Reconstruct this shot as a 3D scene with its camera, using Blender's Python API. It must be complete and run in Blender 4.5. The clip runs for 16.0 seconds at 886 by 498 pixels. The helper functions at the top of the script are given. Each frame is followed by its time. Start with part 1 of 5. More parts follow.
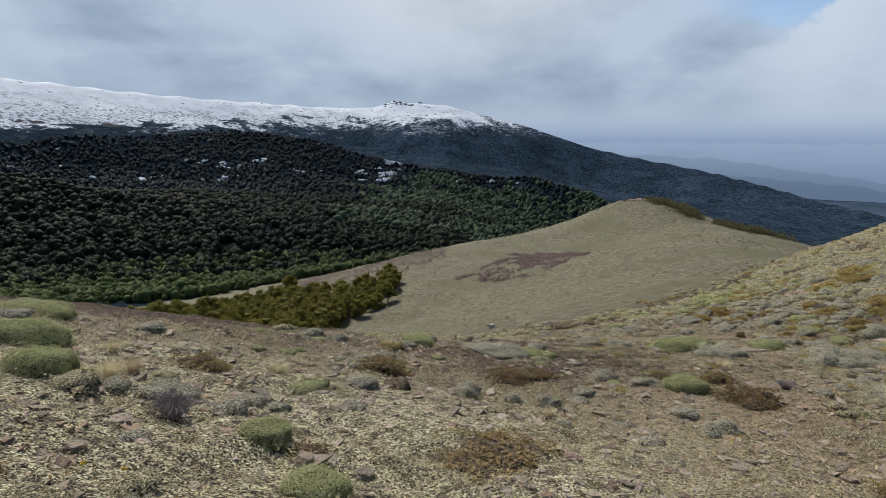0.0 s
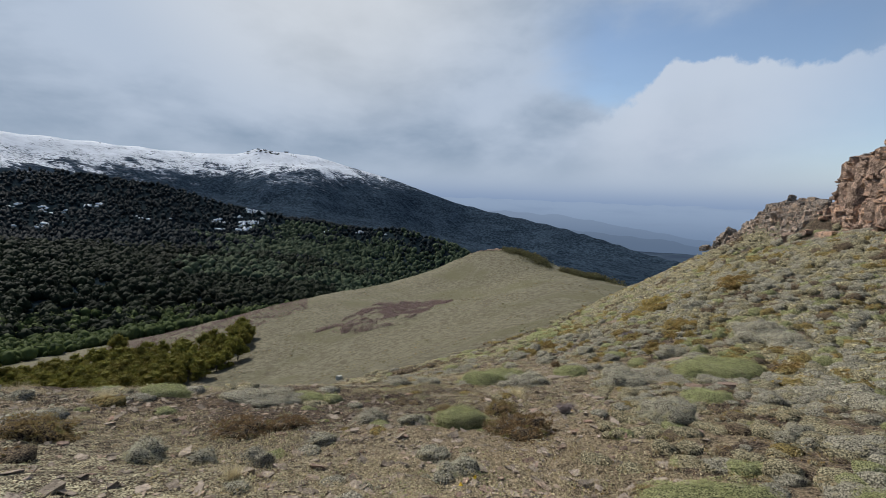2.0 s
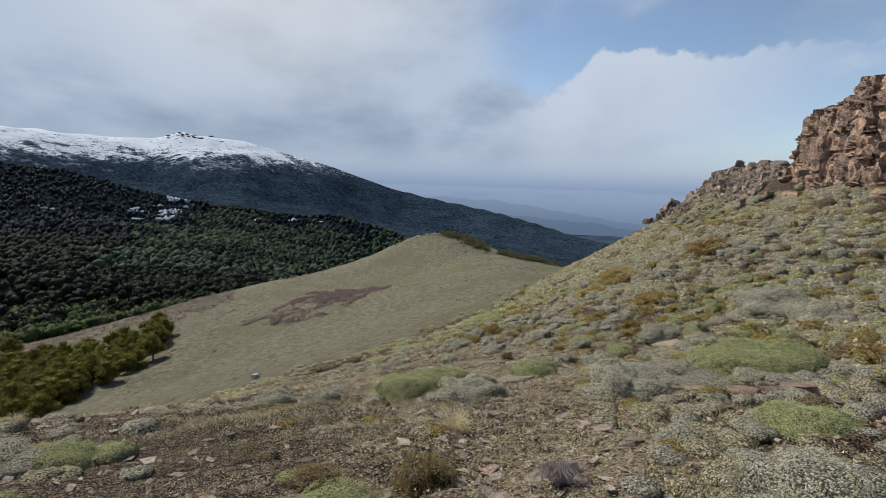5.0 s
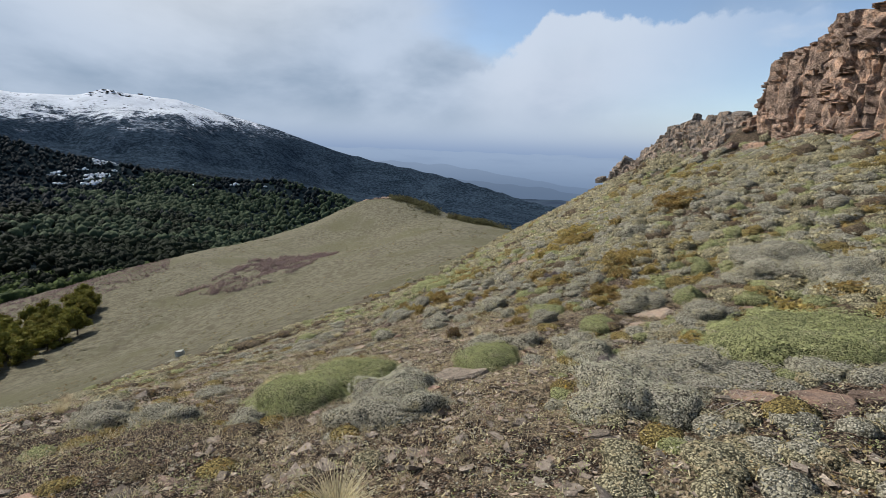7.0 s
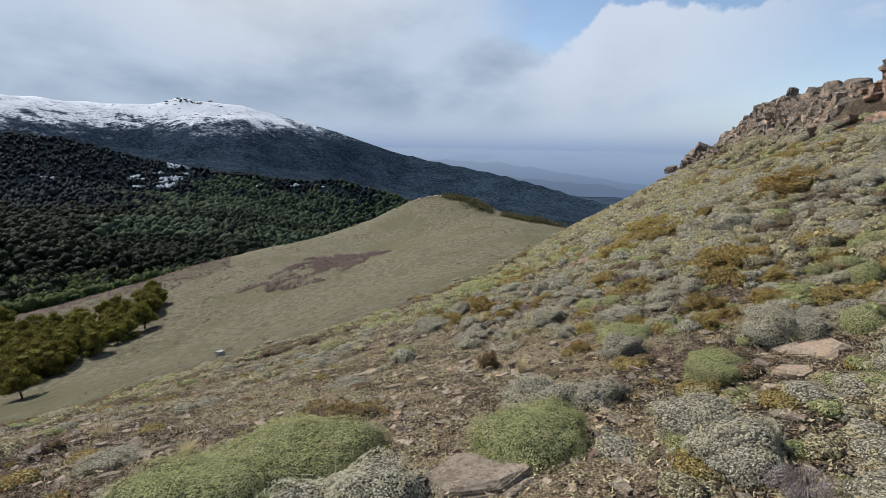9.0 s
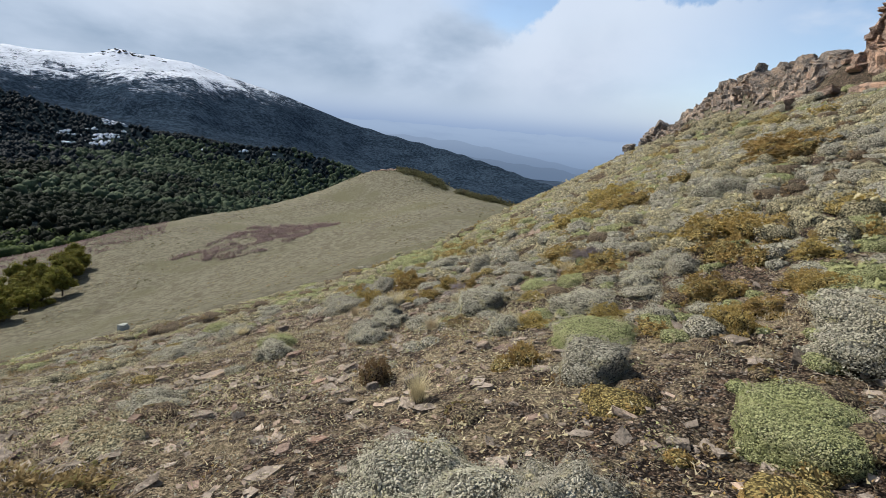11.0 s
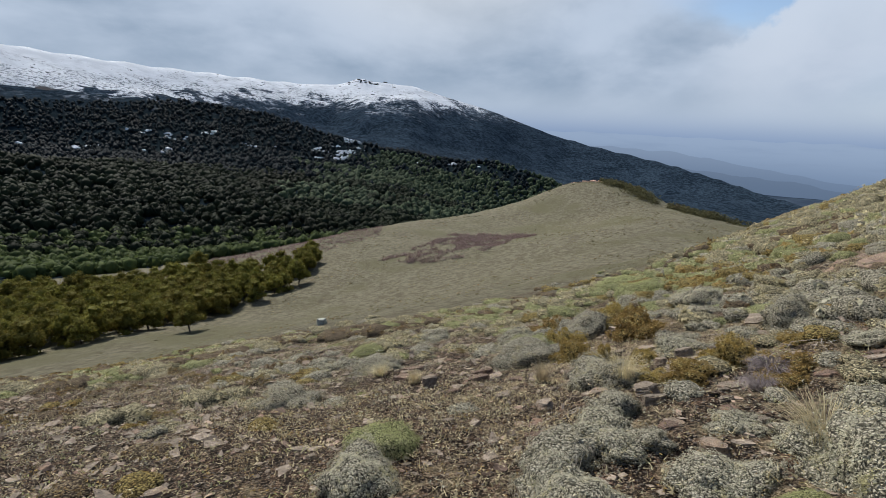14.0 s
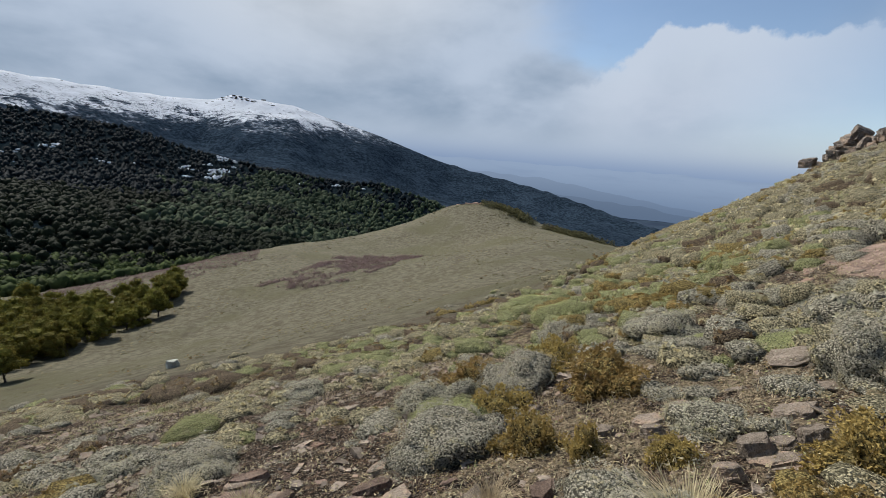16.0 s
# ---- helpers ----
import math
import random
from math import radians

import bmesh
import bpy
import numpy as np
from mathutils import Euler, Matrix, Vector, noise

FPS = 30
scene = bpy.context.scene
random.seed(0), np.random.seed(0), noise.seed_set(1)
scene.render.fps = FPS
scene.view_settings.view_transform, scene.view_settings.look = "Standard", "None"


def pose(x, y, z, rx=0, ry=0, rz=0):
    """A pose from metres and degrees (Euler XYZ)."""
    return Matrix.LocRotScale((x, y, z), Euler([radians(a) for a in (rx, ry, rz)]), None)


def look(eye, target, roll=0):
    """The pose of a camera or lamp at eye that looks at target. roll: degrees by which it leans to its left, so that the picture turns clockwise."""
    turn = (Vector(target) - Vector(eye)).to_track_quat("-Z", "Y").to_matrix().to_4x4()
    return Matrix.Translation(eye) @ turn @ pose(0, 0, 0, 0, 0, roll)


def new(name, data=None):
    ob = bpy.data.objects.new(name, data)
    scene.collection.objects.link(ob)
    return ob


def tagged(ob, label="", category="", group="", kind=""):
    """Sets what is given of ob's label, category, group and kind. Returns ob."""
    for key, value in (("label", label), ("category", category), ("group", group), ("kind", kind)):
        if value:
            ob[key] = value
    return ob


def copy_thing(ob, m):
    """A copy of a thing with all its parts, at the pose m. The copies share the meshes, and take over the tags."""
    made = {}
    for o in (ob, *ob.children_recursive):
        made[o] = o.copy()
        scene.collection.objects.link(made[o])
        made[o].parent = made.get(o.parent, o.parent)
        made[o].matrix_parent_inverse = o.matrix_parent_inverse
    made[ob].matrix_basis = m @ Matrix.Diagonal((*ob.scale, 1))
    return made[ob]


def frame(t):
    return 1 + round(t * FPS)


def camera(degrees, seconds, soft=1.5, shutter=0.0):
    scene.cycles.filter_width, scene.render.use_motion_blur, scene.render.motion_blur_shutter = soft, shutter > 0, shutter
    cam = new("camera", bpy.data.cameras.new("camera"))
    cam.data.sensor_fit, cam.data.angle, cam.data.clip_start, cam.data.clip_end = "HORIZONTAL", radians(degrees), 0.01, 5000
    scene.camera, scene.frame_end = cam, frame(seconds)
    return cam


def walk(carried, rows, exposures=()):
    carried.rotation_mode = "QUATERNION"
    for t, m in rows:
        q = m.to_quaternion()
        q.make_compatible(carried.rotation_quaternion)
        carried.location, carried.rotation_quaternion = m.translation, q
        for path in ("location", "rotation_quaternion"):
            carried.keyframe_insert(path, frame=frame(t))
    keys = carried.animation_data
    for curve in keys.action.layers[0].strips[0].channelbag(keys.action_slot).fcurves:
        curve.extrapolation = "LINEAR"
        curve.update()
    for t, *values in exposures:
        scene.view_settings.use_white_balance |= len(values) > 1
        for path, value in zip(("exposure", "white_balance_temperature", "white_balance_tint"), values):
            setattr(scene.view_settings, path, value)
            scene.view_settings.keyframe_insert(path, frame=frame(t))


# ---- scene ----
import functools

cam = camera(84.7, 16.0, soft=0.5)
PATH = [
    (0, (0.155, 0.077, 1.66), (0.163, 2.027, 1.213), 0.3),
    (0.1, (0.274, 0.153, 1.646), (0.407, 2.101, 1.212), 0.1),
    (0.5, (0.692, 0.314, 1.362), (1.156, 2.201, 0.888), 2.0),
    (1, (1.404, 0.503, 1.068), (2.015, 2.344, 0.578), 2.0),
    (1.5, (1.988, 0.963, 0.867), (2.626, 2.845, 0.641), 2.8),
    (2, (2.471, 1.433, 0.67), (3.002, 3.348, 0.443), 2.3),
    (2.5, (2.821, 2.05, 0.466), (3.28, 3.972, 0.152), 2.3),
    (3, (3.232, 2.671, 0.218), (3.706, 4.587, -0.109), 2.3),
    (3.5, (3.479, 3.371, 0.012), (4.11, 5.248, -0.27), 3.0),
    (4, (3.757, 4.04, -0.248), (4.474, 5.886, -0.534), 3.1),
    (4.5, (3.967, 4.823, -0.445), (4.67, 6.666, -0.773), 2.0),
    (5, (4.377, 5.514, -0.622), (5.146, 7.34, -0.895), 2.0),
    (5.2, (4.539, 5.811, -0.708), (5.347, 7.619, -0.984), 2.0),
    (7.3, (6.238, 8.19, -1.424), (7.229, 9.877, -1.836), 2.6),
    (7.5, (6.477, 8.396, -1.496), (7.498, 10.067, -1.901), 2.7),
    (8, (6.975, 8.901, -1.681), (7.982, 10.576, -2.104), 2.5),
    (8.5, (7.249, 9.581, -1.834), (8.176, 11.312, -2.215), 2.2),
    (9, (7.587, 10.192, -1.958), (8.331, 12.001, -2.377), 1.1),
    (9.5, (7.968, 10.834, -2.193), (8.734, 12.644, -2.562), 0.9),
    (9.7, (8.148, 11.072, -2.315), (9.053, 12.812, -2.711), 1.8),
    (11.8, (10.106, 13.283, -3.06), (10.935, 15.028, -3.58), 7.8),
    (12, (10.24, 13.504, -3.097), (10.985, 15.285, -3.62), 7.1),
    (12.5, (10.553, 14.064, -3.28), (11.179, 15.877, -3.846), 6.4),
    (13, (10.722, 14.769, -3.458), (11.374, 16.603, -3.916), 6.4),
    (13.5, (10.77, 15.496, -3.681), (11.118, 17.401, -4.182), 4.4),
    (14, (10.627, 16.203, -3.894), (10.781, 18.132, -4.398), 2.8),
    (14.5, (10.665, 16.872, -4.165), (10.914, 18.798, -4.644), 3.2),
    (15, (10.702, 17.614, -4.49), (11.223, 19.494, -4.933), 4.6),
    (15.5, (10.935, 18.308, -4.586), (11.578, 20.166, -4.955), 4.8),
    (16, (11.081, 18.918, -4.675), (11.689, 20.784, -5.06), 4.7),
]
EXPOSURES = ((0.0, 0.18), (0.8, 0.25), (1.4, 0.27), (2.0, 0.09), (3.5, 0.11), (5.2, 0.13), (7.3, 0.27), (9.7, 0.28), (11.8, 0.50), (12.6, 0.50), (13.4, 0.35), (14.5, 0.15), (16.0, 0.13))          # seconds, stops
walk(cam, [(t, look(eye, target, roll)) for t, eye, target, roll in PATH], EXPOSURES)

# ---- world, sun, exposure ----
SUN_AZ, SUN_EL = -34.0, 43.0          # degrees: clockwise from +y, above the horizon


def bearing(az, el=0.0):
    a, e = radians(az), radians(el)
    return Vector((math.sin(a) * math.cos(e), math.cos(a) * math.cos(e), math.sin(e)))


class Nodes:
    """Short calls for building a node tree."""

    def __init__(self, tree):
        self.tree, self.nodes, self.links = tree, tree.nodes, tree.links

    def add(self, kind, inputs=()):
        n = self.nodes.new(kind)
        for k, v in dict(inputs).items():
            self.put(n.inputs[k], v)
        return n

    def put(self, socket, v):
        if isinstance(v, bpy.types.NodeSocket):
            self.links.new(v, socket)
        elif isinstance(v, bpy.types.Node):
            self.links.new(v.outputs[0], socket)
        else:
            socket.default_value = v

    def math(self, op, a, b=0.0, clamp=False):
        n = self.add("ShaderNodeMath", {0: a, 1: b})
        n.operation, n.use_clamp = op, clamp
        return n.outputs[0]

    def vmath(self, op, a, b=(0, 0, 0)):
        n = self.add("ShaderNodeVectorMath", {0: a, 1: b})
        n.operation = op
        return n.outputs["Value"] if op in ("DOT_PRODUCT", "LENGTH", "DISTANCE") else n.outputs[0]

    def step(self, v, lo, hi, a=0.0, b=1.0):
        n = self.add("ShaderNodeMapRange", {"Value": v, "From Min": lo, "From Max": hi, "To Min": a, "To Max": b})
        n.interpolation_type = "SMOOTHSTEP"
        return n.outputs[0]

    def mix(self, f, a, b):
        n = self.add("ShaderNodeMix")
        n.data_type = "RGBA"
        self.put(n.inputs[0], f)
        self.put(n.inputs[6], a if not isinstance(a, tuple) else (*a, 1.0))
        self.put(n.inputs[7], b if not isinstance(b, tuple) else (*b, 1.0))
        return n.outputs[2]

    def noise(self, vec, scale, detail=4.0, rough=0.55, distort=0.0):
        n = self.add("ShaderNodeTexNoise", {"Vector": vec, "Scale": scale, "Detail": detail, "Roughness": rough, "Distortion": distort})
        return n.outputs[0]


world = bpy.data.worlds.new("sky")
scene.world = world
world.use_nodes = True
w = Nodes(world.node_tree)
w.nodes.clear()
sky = w.add("ShaderNodeTexSky")
sky.sky_type, sky.sun_disc, sky.altitude = "NISHITA", False, 1200.0
sky.sun_elevation, sky.sun_rotation = radians(SUN_EL), radians(SUN_AZ)
blue_scaled = w.vmath("SCALE", sky.outputs[0])
blue_scaled.node.inputs["Scale"].default_value = 0.122
ray_way = w.add("ShaderNodeTexCoord").outputs["Generated"]
parts_xyz = w.add("ShaderNodeSeparateXYZ", {0: ray_way}).outputs
up = parts_xyz[2]
# cloud sheets are wide and flat: squeeze the pattern upright
flat = w.vmath("MULTIPLY", ray_way, (1.0, 1.0, 2.2))
big = w.noise(flat, 1.9, 5.0, 0.52, 0.3)
fine = w.noise(flat, 5.5, 6.0, 0.55, 0.2)
tone = w.math("ADD", w.math("MULTIPLY", big, 0.7), w.math("MULTIPLY", fine, 0.3))
grey = w.mix(w.step(tone, 0.36, 0.62), (0.234, 0.311, 0.420), (0.431, 0.509, 0.627))
# thin cloud in front of the sun is brightest
toward = w.vmath("DOT_PRODUCT", ray_way, tuple(bearing(2.0, 30.0)))
grey = w.mix(w.step(toward, 0.90, 1.0, 0.0, 0.6), grey, (0.723, 0.740, 0.757))
# pale cumulus over the plain: its top rises in heads to the right, with a gap of blue above it
turn = w.math("MULTIPLY", w.math("ARCTAN2", parts_xyz[0], parts_xyz[1]), 57.2958)
rise = w.math("MULTIPLY", w.math("ARCSINE", up), 57.2958)
puffs = w.add("ShaderNodeTexNoise", {"Vector": ray_way, "Scale": 13.0, "Detail": 5.0, "Roughness": 0.55}).outputs[0]
head = w.math("ADD", w.step(turn, 32.5, 41.0, 8.5, 14.6), w.step(turn, 43.0, 49.0, 0.3, -1.2))
head = w.math("ADD", head, w.math("MULTIPLY", w.math("SUBTRACT", puffs, 0.5), 6.5))
below = w.math("SUBTRACT", head, rise)
cumulus = w.math("MULTIPLY", w.step(below, -0.15, 0.6), w.step(turn, 27.0, 37.0))
body = w.mix(w.step(below, 0.0, 14.0), (0.513, 0.580, 0.681), (0.387, 0.458, 0.572))
body = w.mix(w.step(fine, 0.40, 0.64, 0.0, 0.55), body, (0.505, 0.568, 0.673))
veil = w.math("ADD", w.math("MULTIPLY", w.math("SUBTRACT", fine, 0.5), 9.0), w.math("MULTIPLY", w.math("SUBTRACT", puffs, 0.5), 3.0))
hole = w.math("MULTIPLY", w.step(w.math("ADD", turn, veil), 23.0, 33.0), w.step(w.math("ADD", turn, veil), 64.0, 50.0))
hole = w.math("MULTIPLY", hole, w.math("MULTIPLY", w.step(w.math("ADD", rise, veil), 23.0, 16.0), w.step(w.math("ADD", rise, veil), 8.0, 12.0)))
clouds = w.mix(w.math("MULTIPLY", hole, 0.88), grey, blue_scaled)
clouds = w.mix(w.math("MULTIPLY", cumulus, 0.95), clouds, body)
# overhead and to the rear the cloud breaks up into open blue
open_sky = w.math("MULTIPLY", w.step(w.math("ADD", tone, w.math("MULTIPLY", toward, 0.16)), 0.72, 0.56), w.step(toward, 0.74, 0.45))
clouds = w.mix(w.math("MULTIPLY", open_sky, 0.95), clouds, blue_scaled)
# haze over the plain
haze = w.mix(w.step(up, -0.04, 0.055), (0.156, 0.237, 0.404), (0.395, 0.471, 0.580))
low = w.step(up, 0.005, 0.10)
colour = w.mix(low, haze, clouds)
back = w.add("ShaderNodeBackground", {"Color": colour, "Strength": 1.0})
w.links.new(back.outputs[0], w.add("ShaderNodeOutputWorld").inputs[0])

lamp = bpy.data.lights.new("sun", "SUN")
lamp.energy, lamp.angle, lamp.color = 5.0, radians(0.7), (1.0, 0.955, 0.89)
sun = new("sun", lamp)
sun.matrix_world = look(bearing(SUN_AZ, SUN_EL) * 100, (0, 0, 0))

# ---- materials ----


def material(name, rough=0.9):
    m = bpy.data.materials.new(name)
    m.use_nodes = True
    n = Nodes(m.node_tree)
    b = n.nodes["Principled BSDF"]
    b.inputs["Roughness"].default_value = rough
    b.inputs["Specular IOR Level"].default_value = 0.06
    n.shader = b
    n.where = n.add("ShaderNodeTexCoord").outputs["Object"]
    return m, n


def finish(n, colour, bump=None, strength=0.4, distance=0.02):
    n.put(n.shader.inputs["Base Color"], colour)
    if bump is not None:
        h = n.add("ShaderNodeBump", {"Strength": strength, "Distance": distance, "Height": bump})
        n.links.new(h.outputs[0], n.shader.inputs["Normal"])


def leafy(name, dark, light, other, through_leaf=0.32, scale=6.0, rough=0.75):
    """Foliage: two greens by island, a third in patches."""
    m, n = material(name, rough)
    isle = n.add("ShaderNodeNewGeometry").outputs["Random Per Island"]
    one = n.add("ShaderNodeObjectInfo").outputs["Random"]
    c = n.mix(n.math("ADD", n.math("MULTIPLY", isle, 0.5), n.step(n.noise(n.where, scale * 5.0, 2.0), 0.35, 0.65, 0.0, 0.5)), dark, light)
    patch = n.noise(n.where, scale, 3.0)
    c = n.mix(n.math("MULTIPLY", n.step(patch, 0.52, 0.68), 1.0), c, n.mix(isle, other, tuple(0.6 * v for v in other)))
    shade = n.add("ShaderNodeHueSaturation", {"Color": c, "Value": n.step(one, 0.0, 1.0, 0.85, 1.15), "Hue": n.step(one, 0.0, 1.0, 0.49, 0.51)})
    finish(n, shade.outputs[0])
    thin = n.add("ShaderNodeBsdfTranslucent", {"Color": shade.outputs[0]})
    both = n.add("ShaderNodeMixShader", {0: through_leaf, 1: n.shader.outputs[0], 2: thin.outputs[0]})
    n.links.new(both.outputs[0], n.nodes["Material Output"].inputs[0])
    return m


def rosettes(name, dark, light, other, grain=62.0):
    """The tight surface of a cushion: small leaf heads, gap shade painted between them."""
    m, n = material(name)
    p = n.add("ShaderNodeNewGeometry").outputs["Position"]
    wind = n.vmath("MULTIPLY", n.add("ShaderNodeTexNoise", {"Vector": p, "Scale": 30.0, "Detail": 3.0}).outputs["Color"], (0.03, 0.03, 0.03))
    cell = n.add("ShaderNodeTexVoronoi", {"Vector": n.vmath("ADD", p, wind), "Scale": grain, "Randomness": 1.0})
    pick = n.add("ShaderNodeSeparateColor", {0: cell.outputs["Color"]}).outputs[0]
    patch = n.noise(p, 7.0, 4.0, 0.6)
    c = n.mix(n.step(n.math("ADD", n.math("MULTIPLY", pick, 0.6), n.math("MULTIPLY", patch, 0.4)), 0.2, 0.75), dark, light)
    c = n.mix(n.step(patch, 0.56, 0.68, 0.0, 0.8), c, other)
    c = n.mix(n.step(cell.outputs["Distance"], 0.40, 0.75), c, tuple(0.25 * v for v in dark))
    finish(n, c, n.math("ADD", n.step(cell.outputs["Distance"], 0.65, 0.0), n.math("MULTIPLY", patch, 2.5)), 1.0, 0.016)
    return m


# near and middle ground: stony soil, dry grass, moss
soil_mat, n = material("stony_soil_and_grass")
p = n.where
coarse = n.noise(p, 0.35, 5.0, 0.6)
middle = n.noise(p, 4.6, 8.0, 0.72)
small = n.noise(p, 13.0, 8.0, 0.75)
grit = n.add("ShaderNodeTexVoronoi", {"Vector": p, "Scale": 26.0, "Randomness": 1.0})
# the darkest tone is dark soil plus painted shade under clumps
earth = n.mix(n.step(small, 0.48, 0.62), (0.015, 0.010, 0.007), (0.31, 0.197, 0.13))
chips = n.mix(n.add("ShaderNodeSeparateColor", {0: grit.outputs["Color"]}).outputs[0], (0.15, 0.125, 0.106), (0.52, 0.455, 0.385))
earth = n.mix(n.math("MULTIPLY", n.step(grit.outputs["Distance"], 0.42, 0.25), n.step(small, 0.40, 0.50)), earth, chips)
pebble = n.add("ShaderNodeTexVoronoi", {"Vector": p, "Scale": 62.0, "Randomness": 1.0})
pick = n.add("ShaderNodeSeparateColor", {0: pebble.outputs["Color"]}).outputs
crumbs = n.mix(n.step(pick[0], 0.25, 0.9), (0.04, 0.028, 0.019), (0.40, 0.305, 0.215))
# shade in the gaps between crumbs is coloured near-black
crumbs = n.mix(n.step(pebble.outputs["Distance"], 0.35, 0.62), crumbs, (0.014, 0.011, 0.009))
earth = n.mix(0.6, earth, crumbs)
straw = n.mix(n.step(small, 0.36, 0.64), (0.046, 0.034, 0.020), (0.449, 0.356, 0.217))
moss = n.mix(n.step(small, 0.3, 0.7), (0.035, 0.028, 0.015), (0.332, 0.273, 0.155))
cover = n.mix(n.step(middle, 0.50, 0.62), straw, moss)
cover = n.mix(0.55, cover, n.mix(n.step(pick[1], 0.2, 0.85), (0.04, 0.029, 0.02), (0.42, 0.33, 0.23)))
# the top of the slope is drier and paler
dry = n.step(n.vmath("DISTANCE", p, (-1.0, 4.0, 0.0)), 13.0, 4.0, 0.0, 0.17)
# between the shrubs of the right-hand slope: bare dark soil, their shade coloured in
shrubby = n.step(n.vmath("DOT_PRODUCT", p, (0.866, -0.5, 0.0)), 1.5, 6.0, 0.0, -0.08)
# likewise on the left, where shade among the mats is coloured in
shrubby = n.math("ADD", shrubby, n.step(n.vmath("DOT_PRODUCT", p, (0.866, -0.5, 0.0)), 0.5, -3.0, 0.0, -0.20))
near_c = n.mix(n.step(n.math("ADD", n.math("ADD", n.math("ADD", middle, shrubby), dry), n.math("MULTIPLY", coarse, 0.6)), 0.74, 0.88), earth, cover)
# bleached grass and gravel on the very top
bleached = n.mix(n.step(n.math("ADD", n.math("MULTIPLY", small, 0.6), n.math("MULTIPLY", pick[2], 0.4)), 0.38, 0.64), (0.07, 0.058, 0.036), (0.76, 0.70, 0.47))
near_c = n.mix(n.math("MULTIPLY", n.step(n.vmath("DISTANCE", p, (-1.6, 4.2, 1.0)), 8.0, 3.0), n.step(middle, 0.40, 0.54, 0.15, 0.85)), near_c, bleached)
# the far meadow is short dry turf
wide = n.noise(p, 0.045, 6.0, 0.6)
turf = n.mix(n.step(n.noise(p, 0.8, 6.0, 0.65), 0.35, 0.66), (0.098, 0.088, 0.059), (0.170, 0.155, 0.107))
turf = n.mix(n.step(wide, 0.48, 0.66), turf, (0.113, 0.106, 0.063))
lines = n.noise(n.vmath("MULTIPLY", n.vmath("ADD", p, n.vmath("MULTIPLY", n.add("ShaderNodeTexNoise", {"Vector": p, "Scale": 0.06, "Detail": 3.0}).outputs["Color"], (14.0, 14.0, 0.0))), (0.16, 0.05, 0.9)), 1.0, 4.0, 0.6)
turf = n.mix(n.step(lines, 0.58, 0.70, 0.0, 0.35), turf, (0.076, 0.065, 0.047))
turf = n.mix(n.step(lines, 0.42, 0.34, 0.0, 0.4), turf, (0.168, 0.155, 0.110))
away = n.vmath("DISTANCE", p, (8.0, 12.0, -4.0))
away = n.math("ADD", away, n.math("MULTIPLY", n.math("SUBTRACT", coarse, 0.5), 30.0))
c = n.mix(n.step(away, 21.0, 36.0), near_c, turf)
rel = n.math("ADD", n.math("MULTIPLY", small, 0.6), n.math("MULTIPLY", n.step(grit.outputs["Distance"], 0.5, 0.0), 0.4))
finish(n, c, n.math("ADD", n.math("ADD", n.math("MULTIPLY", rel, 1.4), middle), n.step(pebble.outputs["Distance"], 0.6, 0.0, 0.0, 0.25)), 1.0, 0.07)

# wooded mountain, snow above
mount_mat, n = material("wooded_mountain_with_snow")
n.shader.inputs["Specular IOR Level"].default_value = 0.0
p = n.where
sep = n.add("ShaderNodeSeparateXYZ", {0: p}).outputs
g1 = n.noise(p, 0.012, 6.0, 0.6)
g2 = n.noise(p, 0.06, 5.0, 0.65)
crowns_ = n.noise(p, 0.10, 4.0, 0.8)
# cloud shade and some blue haze are put into this near-black wood
wood = n.mix(n.step(g2, 0.35, 0.68), (0.008, 0.013, 0.016), (0.014, 0.022, 0.026))
wood = n.mix(n.step(g1, 0.52, 0.72), wood, (0.020, 0.026, 0.028))
# the blue air haze over the farther ridge is put into its wood colour
hazy_wood = n.mix(n.math("ADD", n.step(crowns_, 0.44, 0.60, 0.0, 0.7), n.step(n.noise(p, 0.016, 4.0, 0.6), 0.40, 0.64, 0.0, 0.3)), (0.010, 0.016, 0.024), (0.040, 0.061, 0.086))
wood = n.mix(n.step(n.vmath("DISTANCE", p, (8.0, 12.0, -4.0)), 1050.0, 1300.0), wood, hazy_wood)
# bare scree on the left flank
scree = n.math("ADD", n.vmath("DISTANCE", p, (-900.0, 1180.0, 0.0)), n.math("MULTIPLY", g1, 260.0))
wood = n.mix(n.step(scree, 270.0, 220.0), wood, n.mix(g2, (0.040, 0.040, 0.043), (0.085, 0.080, 0.080)))
g3 = n.noise(p, 0.018, 6.0, 0.7)
line = n.math("ADD", sep[2], n.math("ADD", n.math("MULTIPLY", n.math("SUBTRACT", g1, 0.5), 190.0), n.math("MULTIPLY", n.math("SUBTRACT", g3, 0.5), 110.0)))
snow = n.mix(n.step(g3, 0.40, 0.62), (0.50, 0.53, 0.57), (0.60, 0.63, 0.67))
steep = n.noise(n.vmath("MULTIPLY", p, (1.0, 1.0, 0.25)), 0.05, 5.0, 0.7)
snow = n.mix(n.math("MULTIPLY", n.step(g3, 0.56, 0.62), n.step(steep, 0.52, 0.57)), snow, (0.040, 0.043, 0.050))
